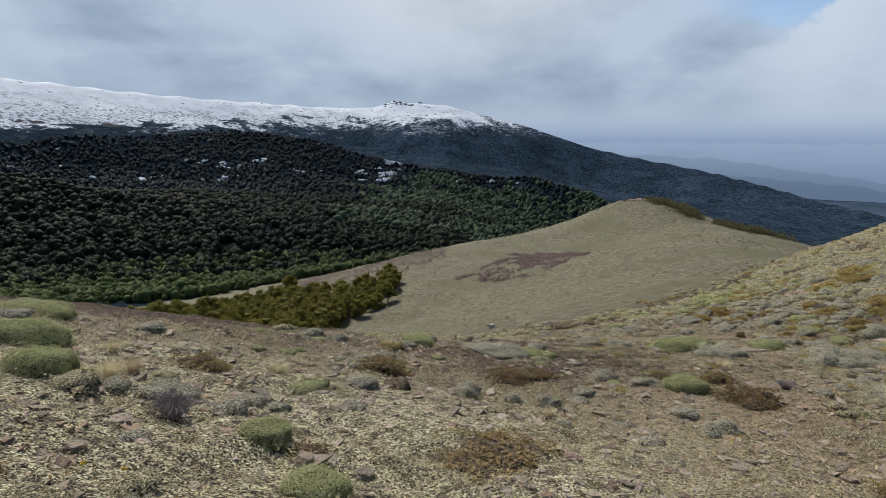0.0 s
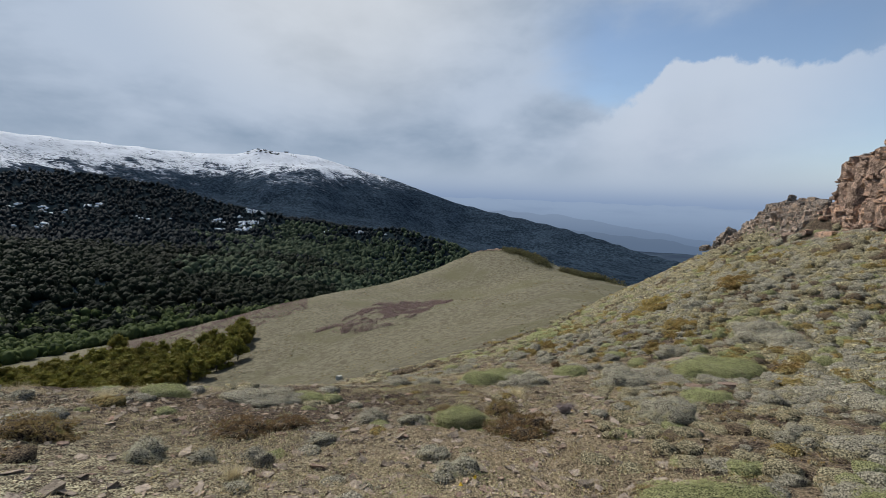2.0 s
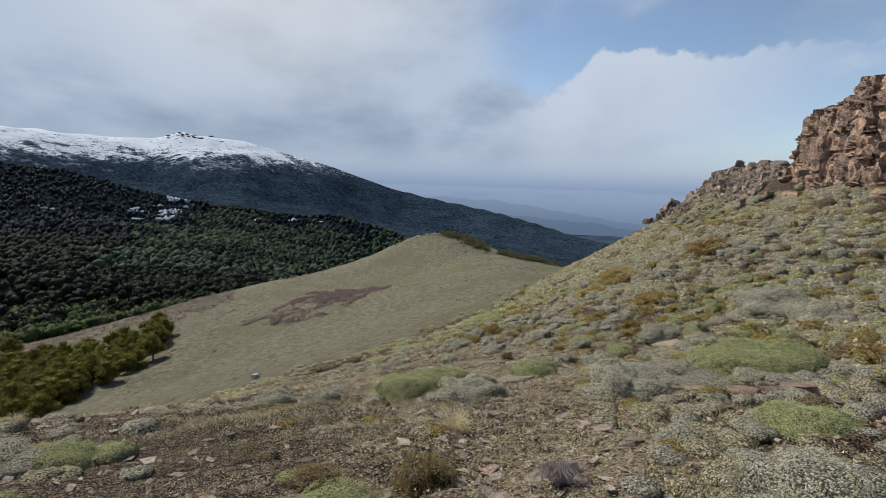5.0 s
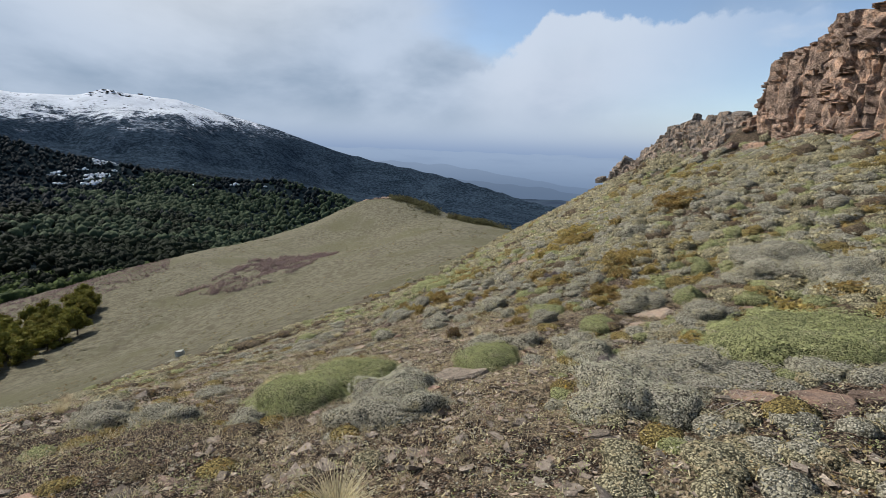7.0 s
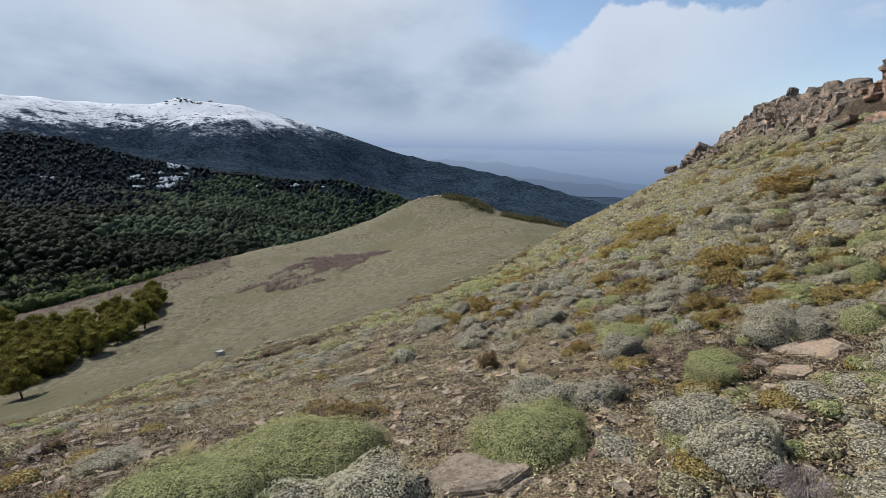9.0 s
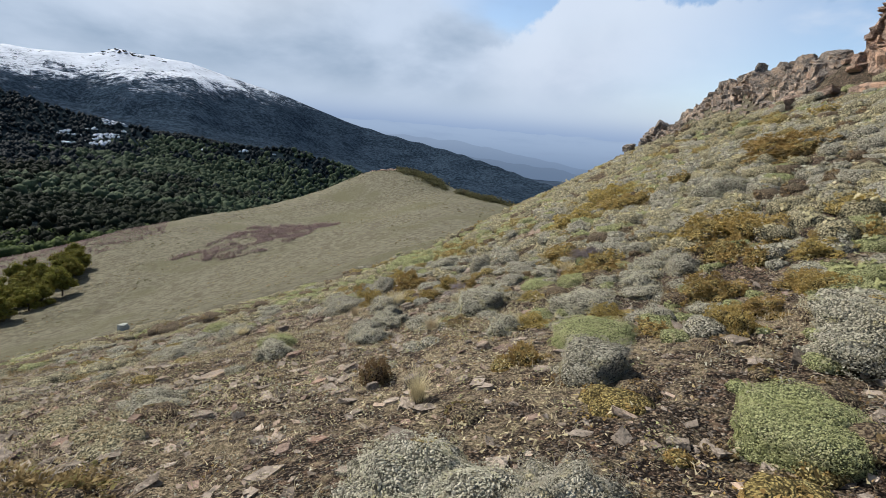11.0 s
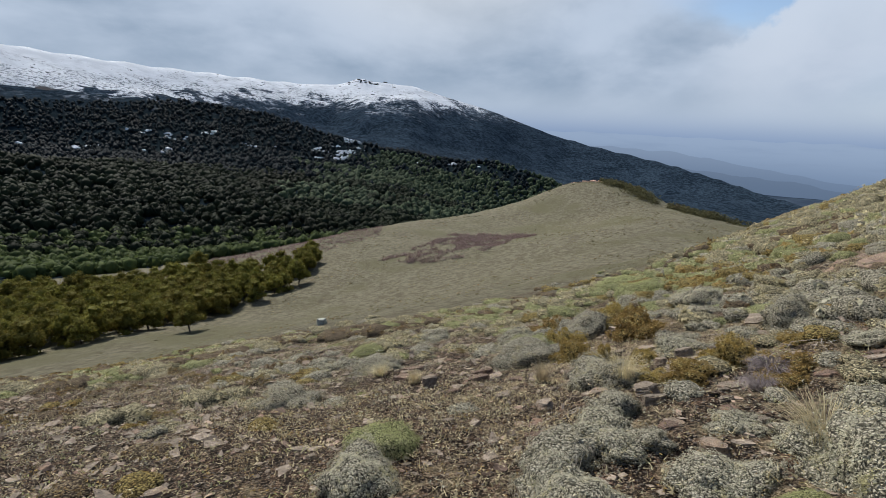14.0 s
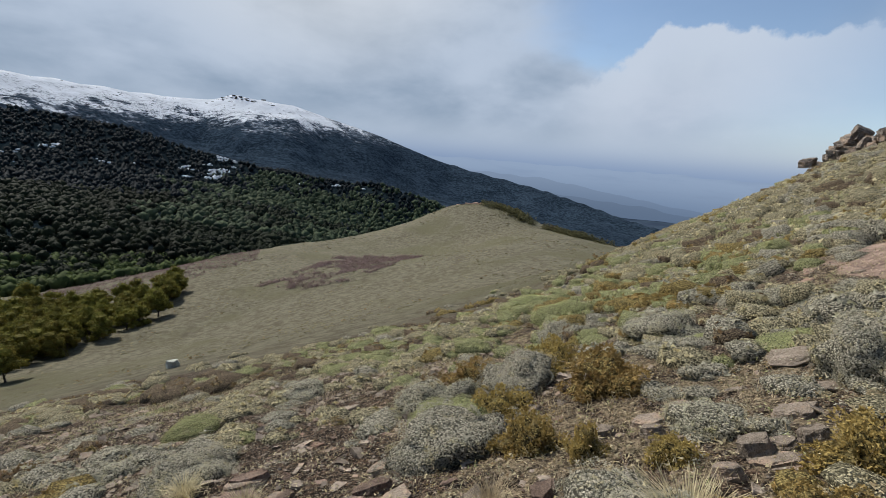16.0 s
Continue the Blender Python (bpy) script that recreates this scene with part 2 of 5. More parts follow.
# bare trees stand in thin snow below the open snowfield
streaks = n.noise(n.vmath("MULTIPLY", p, (1.0, 1.0, 0.2)), 0.07, 5.0, 0.75)
thin = n.math("MULTIPLY", n.step(line, 5.0, 55.0), n.step(streaks, 0.48, 0.58))
wood = n.mix(n.math("MULTIPLY", thin, 0.7), wood, (0.36, 0.40, 0.46))
stand = n.noise(n.vmath("MULTIPLY", p, (1.0, 1.0, 0.4)), 0.11, 4.0, 0.8)
snow = n.mix(n.math("MULTIPLY", n.step(line, 105.0, 60.0), n.step(stand, 0.49, 0.58, 0.0, 0.85)), snow, (0.035, 0.045, 0.06))
# the snow reaches lower on the western flank
line = n.math("ADD", line, n.step(sep[0], -350.0, -950.0, 0.0, 42.0))
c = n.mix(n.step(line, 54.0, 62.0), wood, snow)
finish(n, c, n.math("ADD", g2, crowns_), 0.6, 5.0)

# the blue of the far plain is haze mixed into its ground colour
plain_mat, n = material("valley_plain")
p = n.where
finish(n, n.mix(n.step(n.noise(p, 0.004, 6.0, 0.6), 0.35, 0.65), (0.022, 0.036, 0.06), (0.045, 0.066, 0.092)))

# ---- the lie of the land ----
CX, CY = 8.0, 12.0
RINGS = ((0, 1, 7), (7, 6, 7), (15, 9, 9), (28, 12, 16), (52, 12, 28), (95, 14, 48), (160, 14, 75), (250, 14, 115))
EXTRA = ((93, 226, 24), (84, 196, 30), (52, 176, 30))          # knoll top, its near shoulder, its flank: x, y, width
SWELLS = np.array([1.17, -0.31, -0.23, -0.67, 2.05, -1.64, 1.70, 2.30, -0.83, 4.41, -0.08, 0.40, -2.60, 1.57,
                   1.41, -0.94, 5.10, -5.77, 9.54, -0.61, -4.75, 3.56, 3.97, 2.30, 2.99, 5.61, 4.04, -0.55,
                   4.49, 5.08, 6.13, 4.54, 0.54, 3.74, 5.57, 4.19, 4.14, 2.73, -0.88, 3.06, -14.84, 2.73,
                   0.07, 12.06, 17.11, 6.36, 6.34, 10.14, 9.48, 7.19, 0.56, -3.09, 7.97, -0.23, 9.52, 33.87,
                   -9.48, -8.85, 7.10, 2.66, 4.38, 5.92, 5.14, 2.36, -5.07, -1.29, 4.73, -8.56, 1.95, 21.04,
                   3.03, -3.05, -2.16, -6.49, -2.03, -0.06, -2.13, -7.07, -12.47, -5.47, -0.27, -4.14, 14.43, -0.93,
                   -14.78])
TILT_OF_LAND = (-28.501, -3.710, -10.492)          # height at the origin, rise per 50 m in x and in y


def near_height(x, y):
    """Hillside, hollow, spur and knoll: rings of gentle swells on a tilted plane."""
    z = TILT_OF_LAND[0] + TILT_OF_LAND[1] * x / 50 + TILT_OF_LAND[2] * y / 50
    k = 0
    for r, count, width in RINGS:
        for i in range(count):
            a = 2 * math.pi * i / count
            z = z + SWELLS[k] * np.exp(-((x - CX - r * math.sin(a)) ** 2 + (y - CY - r * math.cos(a)) ** 2) / (2.0 * width * width))
            k += 1
    for ex, ey, width in EXTRA:
        z = z + SWELLS[k] * np.exp(-((x - ex) ** 2 + (y - ey) ** 2) / (2.0 * width * width))
        k += 1
    return z


# ridges of the mountain, as bearing: distance, height of the crest
RIDGES = (
    # main snowy ridge
    (0.30, 0.25, ((-180, 2600, -60), (-70, 1700, 130), (-41, 1800, 152), (-33, 1900, 146), (-20, 2050, 130), (-12, 2150, 120), (-8, 2150, 126), (-5.6, 2150, 142), (-3, 2150, 148), (0.5, 2150, 142), (4, 2150, 104),
                  (7, 2150, 76), (18, 2100, -46), (28, 1950, -108), (38, 1750, -172), (46, 1600, -205), (70, 1400, -260), (180, 2600, -260))),
    # spur in front of it
    (0.34, 0.22, ((-180, 1200, -200), (-60, 1300, 38), (-35, 1250, 22), (-22, 1130, 8), (-15, 1050, -8), (-9, 980, -42), (-2.6, 900, -60), (4, 860, -70), (11, 800, -66), (17, 760, -84), (26, 700, -140), (180, 900, -300))),
    # dark wooded foot on the left
    (0.26, 0.20, ((-180, 600, -120), (-70, 600, -20), (-42, 560, -42), (-34, 480, -62), (-26, 400, -80), (-18, 330, -92), (0, 330, -110), (180, 600, -200))),
)
FLOOR = ((-180, -60), (-90, -60), (-45, -66), (-20, -72), (0, -84), (20, -150), (45, -220), (90, -160), (180, -60))


def table(az, rows, col):
    return np.interp(az, [r[0] for r in rows], [r[col] for r in rows])


@functools.lru_cache(None)
def lattice(seed):
    return np.random.RandomState(seed).rand(128, 128) * 2 - 1


def wobble(x, y, step, seed):
    """Smooth value noise on a lattice, -1 to 1."""
    lat = lattice(seed)
    u, v = x / step, y / step
    i, j = np.floor(u).astype(int), np.floor(v).astype(int)
    fu, fv = u - i, v - j
    fu, fv = fu * fu * (3 - 2 * fu), fv * fv * (3 - 2 * fv)
    i, j = i % 128, j % 128
    i2, j2 = (i + 1) % 128, (j + 1) % 128
    return (lat[i, j] * (1 - fu) + lat[i2, j] * fu) * (1 - fv) + (lat[i, j2] * (1 - fu) + lat[i2, j2] * fu) * fv


def smooth(v, lo, hi):
    t = np.clip((v - lo) / (hi - lo), 0, 1)
    return t * t * (3 - 2 * t)


# broken crest above the slope: a bank under the rubble, x, y, rise
CREST = ((40.0, 37.8, 0.75), (39.3, 36.0, 1.15), (38.2, 32.4, 1.85), (36.4, 28.8, 1.8), (33.2, 24.6, 1.5), (31.0, 22.6, 1.3))


def crest_bank(x, y):
    best = np.full(np.shape(x), 1e9)
    rise = np.zeros(np.shape(x))
    for (ax, ay, ar), (bx, by, br) in zip(CREST, CREST[1:]):
        t = np.clip(((x - ax) * (bx - ax) + (y - ay) * (by - ay)) / ((bx - ax) ** 2 + (by - ay) ** 2), 0, 1)
        d = np.hypot(x - ax - t * (bx - ax), y - ay - t * (by - ay))
        rise = np.where(d < best, ar + t * (br - ar), rise)
        best = np.minimum(best, d)
    return rise * np.exp(-(best / 0.95) ** 2 / 2)


def height(x, y):
    x, y = np.asarray(x, float), np.asarray(y, float)
    dx, dy = x - CX, y - CY
    r = np.hypot(dx, dy)
    az = np.degrees(np.arctan2(dx, dy))
    near = near_height(x, y)
    near = near + 0.45 * np.exp(-((x - 35.5) ** 2 + (y - 32.0) ** 2) / (2.0 * 4.0 ** 2))
    near = near + crest_bank(x, y)
    # hummocks of matted turf close by
    mats = (1 - 2 * np.abs(wobble(x, y, 0.62, 12))) * 0.065 + (1 - 2 * np.abs(wobble(x + 0.3 * y, y, 0.33, 13))) * 0.034
    near = near + mats * (1 - smooth(r, 45, 80)) * (0.55 + 0.45 * wobble(x, y, 2.3, 14))
    near = near + 0.055 * wobble(x, y, 1.3, 3) + 0.03 * wobble(x, y, 0.5, 4) + smooth(r, 30, 90) * (0.5 * wobble(x, y, 9.0, 5) + 0.12 * wobble(x, y, 3.7, 6))
    rough = 30 * wobble(x, y, 310.0, 7) + 16 * wobble(x, y, 140.0, 8) + 7 * wobble(x, y, 60.0, 9) + 3 * wobble(x, y, 27.0, 10)
    far = table(az, FLOOR, 1) - 0.10 * np.maximum(r - 1500, 0) + 0.3 * rough
    for front, rear, rows in RIDGES:
        d, h = table(az, rows, 1), table(az, rows, 2)
        off = r - d
        off = off + 14 * np.abs(wobble(np.radians(az) * d, off * 0.25, 95.0, 18)) * smooth(-off, 20, 160)
        crest = h - np.where(off < 0, -off * front, off * rear) + rough * (0.12 + 0.88 * smooth(np.abs(off), 20, 300))
        k = 12.0
        far = k * np.logaddexp(far / k, crest / k)
    # a small knob on the summit
    far = far + 13 * np.exp(-(((x + 200) / 30) ** 2 + ((y - 2150) / 60) ** 2) / 2)
    far = np.maximum(far, -420 + 0.2 * rough)
    return near + (far - near) * smooth(r, 235, 330)


def ground(x, y):
    return float(height(np.array([x]), np.array([y]))[0])


def grid_mesh(name, x, y, z, mats, index):
    """One sheet from grids of places; closed round the first axis."""
    na, nr = x.shape
    me = bpy.data.meshes.new(name)
    co = np.stack([x, y, z], -1).reshape(-1, 3)
    a, b = np.meshgrid(np.arange(na), np.arange(nr - 1), indexing="ij")
    a2 = (a + 1) % na
    quads = np.stack([a * nr + b, a * nr + b + 1, a2 * nr + b + 1, a2 * nr + b], -1).reshape(-1, 4)[:, ::-1]
    me.vertices.add(len(co))
    me.vertices.foreach_set("co", co.astype(np.float32).ravel())
    me.loops.add(quads.size)
    me.loops.foreach_set("vertex_index", quads.ravel().astype(np.int32))
    me.polygons.add(len(quads))
    me.polygons.foreach_set("loop_start", np.arange(0, quads.size, 4, dtype=np.int32))
    for m in mats:
        me.materials.append(m)
    me.polygons.foreach_set("material_index", index(co[quads].mean(1)).astype(np.int32))
    me.polygons.foreach_set("use_smooth", np.ones(len(quads), bool))
    me.update(calc_edges=True)
    me.validate()
    return me


angles = np.radians(np.concatenate([np.arange(-150, -62, 0.5), np.arange(-62, 84, 0.3), np.arange(84, 210, 3.0)]))
radii = np.concatenate([[0.01], np.geomspace(0.35, 3, 36)[:-1], np.geomspace(3, 45, 300)[:-1], np.geomspace(45, 4800, 220)])
ga, gr = np.meshgrid(angles, radii, indexing="ij")
gx, gy = CX + gr * np.sin(ga), CY + gr * np.cos(ga)


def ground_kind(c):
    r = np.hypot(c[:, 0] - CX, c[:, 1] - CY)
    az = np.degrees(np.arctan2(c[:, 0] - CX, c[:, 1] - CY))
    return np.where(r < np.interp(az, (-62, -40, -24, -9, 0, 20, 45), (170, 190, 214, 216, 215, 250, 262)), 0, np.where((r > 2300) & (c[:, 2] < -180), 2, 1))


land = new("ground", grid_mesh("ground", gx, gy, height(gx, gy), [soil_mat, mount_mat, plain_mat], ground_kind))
tagged(land, "stony hillside with dry grass, meadow knoll and snowy wooded mountain", "ground", kind="structure")

# ---- building helpers ----


def mesh_of(name, verts, faces, mat, smooth_shade=False):
    """A mesh from arrays: faces all of one size."""
    verts, faces = np.asarray(verts, np.float32), np.asarray(faces, np.int32)
    me = bpy.data.meshes.new(name)
    k = faces.shape[1]
    me.vertices.add(len(verts))
    me.vertices.foreach_set("co", verts.ravel())
    me.loops.add(faces.size)
    me.loops.foreach_set("vertex_index", faces.ravel())
    me.polygons.add(len(faces))
    me.polygons.foreach_set("loop_start", np.arange(0, faces.size, k, dtype=np.int32))
    me.polygons.foreach_set("use_smooth", np.full(len(faces), smooth_shade))
    me.materials.append(mat)
    me.update(calc_edges=True)
    return me


def part(name, me, parent, label=""):
    ob = new(name, me)
    ob.parent = parent
    return tagged(ob, label)


def thing(name, label, category, group="", at=(0, 0, 0)):
    ob = new(name)
    ob.empty_display_size = 0.1
    ob.location = at
    return tagged(ob, label, category, group)


def ico(sub):
    bm = bmesh.new()
    bmesh.ops.create_icosphere(bm, subdivisions=sub, radius=1.0)
    bm.verts.ensure_lookup_table()
    v = np.array([p.co[:] for p in bm.verts])
    f = np.array([[q.index for q in p.verts] for p in bm.faces])
    bm.free()
    return v, f


ICO = {1: ico(1), 2: ico(2), 3: ico(3)}
CUBE = (np.array([[x, y, z] for x in (-1, 1) for y in (-1, 1) for z in (-1, 1)], float), np.array([[0, 1, 3, 2], [4, 6, 7, 5], [0, 4, 5, 1], [2, 3, 7, 6], [0, 2, 6, 4], [1, 5, 7, 3]]))
OCTA = (np.array([[1, 0, 0], [0, 1, 0], [-1, 0, 0], [0, -1, 0], [0, 0, 1], [0, 0, -1]], float), np.array([[0, 1, 4], [1, 2, 4], [2, 3, 4], [3, 0, 4], [1, 0, 5], [2, 1, 5], [3, 2, 5], [0, 3, 5]]))


def scatter_shapes(shape, place, size, jitter, r, tilt=0.0):
    """Many copies of one shape in one set of arrays; size is a row of three per copy."""
    v, f = shape
    n, k = len(place), len(v)
    a = r.rand(n) * 2 * math.pi
    c, s = np.cos(a)[:, None], np.sin(a)[:, None]
    w = v[None] * (1 + jitter * (r.rand(n, k, 1) - 0.5)) * size[:, None, :]
    x, y = w[..., 0] * c - w[..., 1] * s, w[..., 0] * s + w[..., 1] * c
    z = w[..., 2] + tilt * (x * r.randn(n, 1) + y * r.randn(n, 1))
    out = np.stack([x, y, z], -1) + place[:, None, :]
    return out.reshape(-1, 3), (f[None] + (np.arange(n) * k)[:, None, None]).reshape(-1, f.shape[1])


def leaves(points, normals, size, r, spread=0.7, slim=0.5, upright=False):
    """One small pointed leaf at each point, lying roof-like round its normal, or standing along it."""
    n = len(points)
    nor = normals / (np.linalg.norm(normals, axis=1)[:, None] + 1e-9)
    if upright:
        d = nor + spread * r.randn(n, 3)
        face = r.randn(n, 3)
    else:
        d = r.randn(n, 3)
        d -= (d * nor).sum(1)[:, None] * nor
        d /= np.linalg.norm(d, axis=1)[:, None] + 1e-9
        d += nor * (0.25 + 0.6 * spread * r.randn(n, 1))
        face = nor + 0.5 * spread * r.randn(n, 3)
    d /= np.linalg.norm(d, axis=1)[:, None] + 1e-9
    side = np.cross(d, face)
    side /= np.linalg.norm(side, axis=1)[:, None] + 1e-9
    ln = size * (0.6 + 0.8 * r.rand(n, 1))
    w = ln * slim * 0.5
    back = 0.0 if upright else 0.3
    foot = points + d * ln * (0.25 - back)
    v = np.stack([foot + side * w, points + d * ln * (1 - back), foot - side * w], 1).reshape(-1, 3)
    return v, np.arange(n * 3).reshape(-1, 3)


def lumps(way, r, count, depth, width):
    """Uneven radius over directions: many soft bumps."""
    c = r.randn(count, 3)
    c /= np.linalg.norm(c, axis=1)[:, None]
    near = np.exp(-((way[:, None, :] - c[None]) ** 2).sum(-1) / (2 * width * width))
    return 1 + depth * (near.max(1) * 2 - 1)


def half_ball(n, r, low=-0.05):
    z = low + (1 - low) * r.rand(n)
    a = r.rand(n) * 2 * math.pi
    q = np.sqrt(np.clip(1 - z * z, 0, 1))
    return np.stack([q * np.cos(a), q * np.sin(a), z], 1)


def dome(way, power=3.0):
    """Directions pushed out to a mound with a broad top and steep sides."""
    flat_ = np.hypot(way[:, 0], way[:, 1])
    return way * ((flat_ ** power + np.abs(way[:, 2]) ** power) ** (-1.0 / power))[:, None]


def stems(n, r, spread, rise, thick, lean=0.6):
    """Thin three-sided bent twigs from near the middle outwards."""
    a = r.rand(n) * 2 * math.pi
    out = np.stack([np.cos(a), np.sin(a), np.zeros(n)], 1)
    p0 = out * (0.15 * r.rand(n, 1))
    p1 = out * (spread * (0.35 + 0.3 * r.rand(n, 1))) + np.array([0, 0, 1]) * rise * (0.5 + 0.4 * r.rand(n, 1))
    p2 = out * (spread * (0.7 + 0.4 * r.rand(n, 1))) + np.array([0, 0, 1]) * rise * (lean + 0.5 * r.rand(n, 1)) + 0.06 * r.randn(n, 3)
    rows = []
    for p, t in ((p0, thick), (p1, thick * 0.7), (p2, thick * 0.3)):
        for k in range(3):
            b = 2 * math.pi * k / 3
            rows.append(p + t * np.array([math.cos(b), math.sin(b), 0.3 * math.sin(b)]))
    v = np.stack(rows, 1)
    f = []
    for lvl in (0, 3):
        for k in range(3):
            f.append((lvl + k, lvl + (k + 1) % 3, lvl + 3 + (k + 1) % 3, lvl + 3 + k))
    f = np.array(f)
    return v.reshape(-1, 3), (f[None] + (np.arange(n) * 9)[:, None, None]).reshape(-1, 4)


# ---- plant and stone materials ----
cushion_mat = leafy("cushion_leaves", (0.207, 0.226, 0.094), (0.440, 0.451, 0.220), (0.440, 0.424, 0.242), scale=4.0)
grey_mat = leafy("silver_leaves", (0.238, 0.224, 0.160), (0.510, 0.483, 0.378), (0.440, 0.400, 0.226), scale=5.0)
yellow_mat = leafy("ochre_leaves", (0.180, 0.124, 0.043), (0.450, 0.328, 0.118), (0.360, 0.290, 0.140), scale=5.0)
brown_mat = leafy("russet_leaves", (0.120, 0.079, 0.041), (0.300, 0.214, 0.105), (0.255, 0.232, 0.090), scale=5.0)
straw_mat = leafy("straw_blades", (0.322, 0.259, 0.155), (0.667, 0.575, 0.380), (0.391, 0.356, 0.207), scale=3.0)
tree_mat = leafy("beech_leaves", (0.068, 0.068, 0.015), (0.215, 0.190, 0.040), (0.250, 0.158, 0.038), scale=0.30)
# cloud shade is put into both dark forests' colours, blue haze into the first
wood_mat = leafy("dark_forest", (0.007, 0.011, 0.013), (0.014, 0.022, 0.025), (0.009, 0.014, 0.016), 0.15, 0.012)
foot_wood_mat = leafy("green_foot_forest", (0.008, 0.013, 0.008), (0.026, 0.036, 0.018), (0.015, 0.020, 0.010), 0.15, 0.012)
# brighter copy of the forest: the patch of sun is put into its colour
sunlit_wood_mat = leafy("lighter_forest", (0.026, 0.040, 0.024), (0.100, 0.133, 0.072), (0.078, 0.104, 0.054), 0.2, 0.02)
scrub_mat = leafy("valley_scrub", (0.036, 0.055, 0.020), (0.105, 0.135, 0.044), (0.080, 0.100, 0.036), 0.3, 0.05)
pink_mat = leafy("bare_pink_shrubs", (0.140, 0.103, 0.095), (0.336, 0.247, 0.220), (0.246, 0.184, 0.149), scale=0.3)
turf_mat = leafy("turf_tussocks", (0.100, 0.090, 0.050), (0.210, 0.187, 0.113), (0.121, 0.117, 0.060), 0.2, 0.1)

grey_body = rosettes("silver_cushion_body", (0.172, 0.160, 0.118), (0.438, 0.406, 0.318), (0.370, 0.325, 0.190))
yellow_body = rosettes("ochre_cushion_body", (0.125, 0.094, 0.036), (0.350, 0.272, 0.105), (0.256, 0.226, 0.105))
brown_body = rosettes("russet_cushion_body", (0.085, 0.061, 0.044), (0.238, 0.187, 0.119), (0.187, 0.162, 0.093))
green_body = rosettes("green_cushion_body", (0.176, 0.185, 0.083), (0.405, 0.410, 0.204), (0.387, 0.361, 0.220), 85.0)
olive_mat = leafy("olive_straw_leaves", (0.195, 0.168, 0.095), (0.605, 0.520, 0.330), (0.430, 0.330, 0.160), scale=4.0)
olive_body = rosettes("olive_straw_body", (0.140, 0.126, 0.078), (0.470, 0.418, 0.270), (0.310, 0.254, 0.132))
# root clumps carry their shade in this dark brown; the summit crags share it
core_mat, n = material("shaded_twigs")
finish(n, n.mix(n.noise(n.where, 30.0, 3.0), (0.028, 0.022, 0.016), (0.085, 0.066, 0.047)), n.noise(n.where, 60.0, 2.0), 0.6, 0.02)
twig_mat, n = material("grey_twigs")
finish(n, n.mix(n.noise(n.where, 12.0, 3.0), (0.16, 0.13, 0.10), (0.40, 0.37, 0.33)))
lilac_mat, n = material("lilac_grey_twigs")
finish(n, n.mix(n.noise(n.where, 9.0, 3.0), (0.13, 0.105, 0.095), (0.36, 0.31, 0.30)))
bark_mat, n = material("bark")
finish(n, n.mix(n.noise(n.where, 8.0, 4.0), (0.045, 0.035, 0.028), (0.13, 0.11, 0.09)), n.noise(n.where, 20.0, 3.0), 0.6, 0.03)


def stone_material(name, dark, light, stain, bump=0.03, cracked=False):
    m, n = material(name, 0.85)
    p = n.where
    a, b = n.noise(p, 2.3, 6.0, 0.62), n.noise(p, 14.0, 6.0, 0.65)
    one = n.add("ShaderNodeObjectInfo").outputs["Random"]
    isle = n.add("ShaderNodeNewGeometry").outputs["Random Per Island"]
    layer = n.noise(n.vmath("MULTIPLY", p, (1.5, 1.5, 9.0)), 2.0, 4.0, 0.6)
    c = n.mix(n.step(n.math("ADD", n.math("MULTIPLY", a, 0.5), n.math("MULTIPLY", b, 0.5)), 0.32, 0.68), dark, light)
    c = n.mix(n.step(n.math("ADD", a, n.math("MULTIPLY", n.math("SUBTRACT", one, 0.5), 0.22)), 0.50, 0.64), c, stain)
    c = n.mix(n.step(layer, 0.55, 0.70, 0.0, 0.6), c, dark)
    spots = n.noise(p, 34.0, 5.0, 0.7)
    c = n.mix(n.step(spots, 0.53, 0.62, 0.0, 0.75), c, tuple(0.55 * v for v in dark))
    c = n.mix(n.step(n.noise(p, 21.0, 4.0, 0.6), 0.60, 0.68, 0.0, 0.6), c, tuple(min(1.0, 1.25 * v) for v in light))
    value = n.math("ADD", n.step(isle, 0.0, 1.0, 0.72, 1.22), n.step(one, 0.0, 1.0, -0.12, 0.12))
    c = n.add("ShaderNodeHueSaturation", {"Color": c, "Value": value}).outputs[0]
    relief = n.math("ADD", b, n.math("MULTIPLY", layer, 0.8))
    if cracked:
        whole = n.add("ShaderNodeNewGeometry").outputs["Position"]
        bent = n.vmath("ADD", n.vmath("MULTIPLY", whole, (1.0, 1.0, 1.5)), n.vmath("MULTIPLY", n.add("ShaderNodeTexNoise", {"Vector": whole, "Scale": 1.5, "Detail": 3.0}).outputs["Color"], (0.7, 0.7, 0.5)))
        for grain, wide in ((1.7, 0.012), (4.5, 0.02)):
            cell = n.add("ShaderNodeTexVoronoi", {"Vector": bent, "Scale": grain})
            cell.feature = "DISTANCE_TO_EDGE"
            open_ = n.step(cell.outputs["Distance"], 0.0, wide)
            c = n.mix(n.math("ADD", n.math("MULTIPLY", open_, 0.4), 0.6), tuple(0.35 * q for q in dark), c)
            relief = n.math("ADD", relief, n.math("MULTIPLY", open_, 1.2))
    finish(n, c, relief, 0.9, bump)
    return m


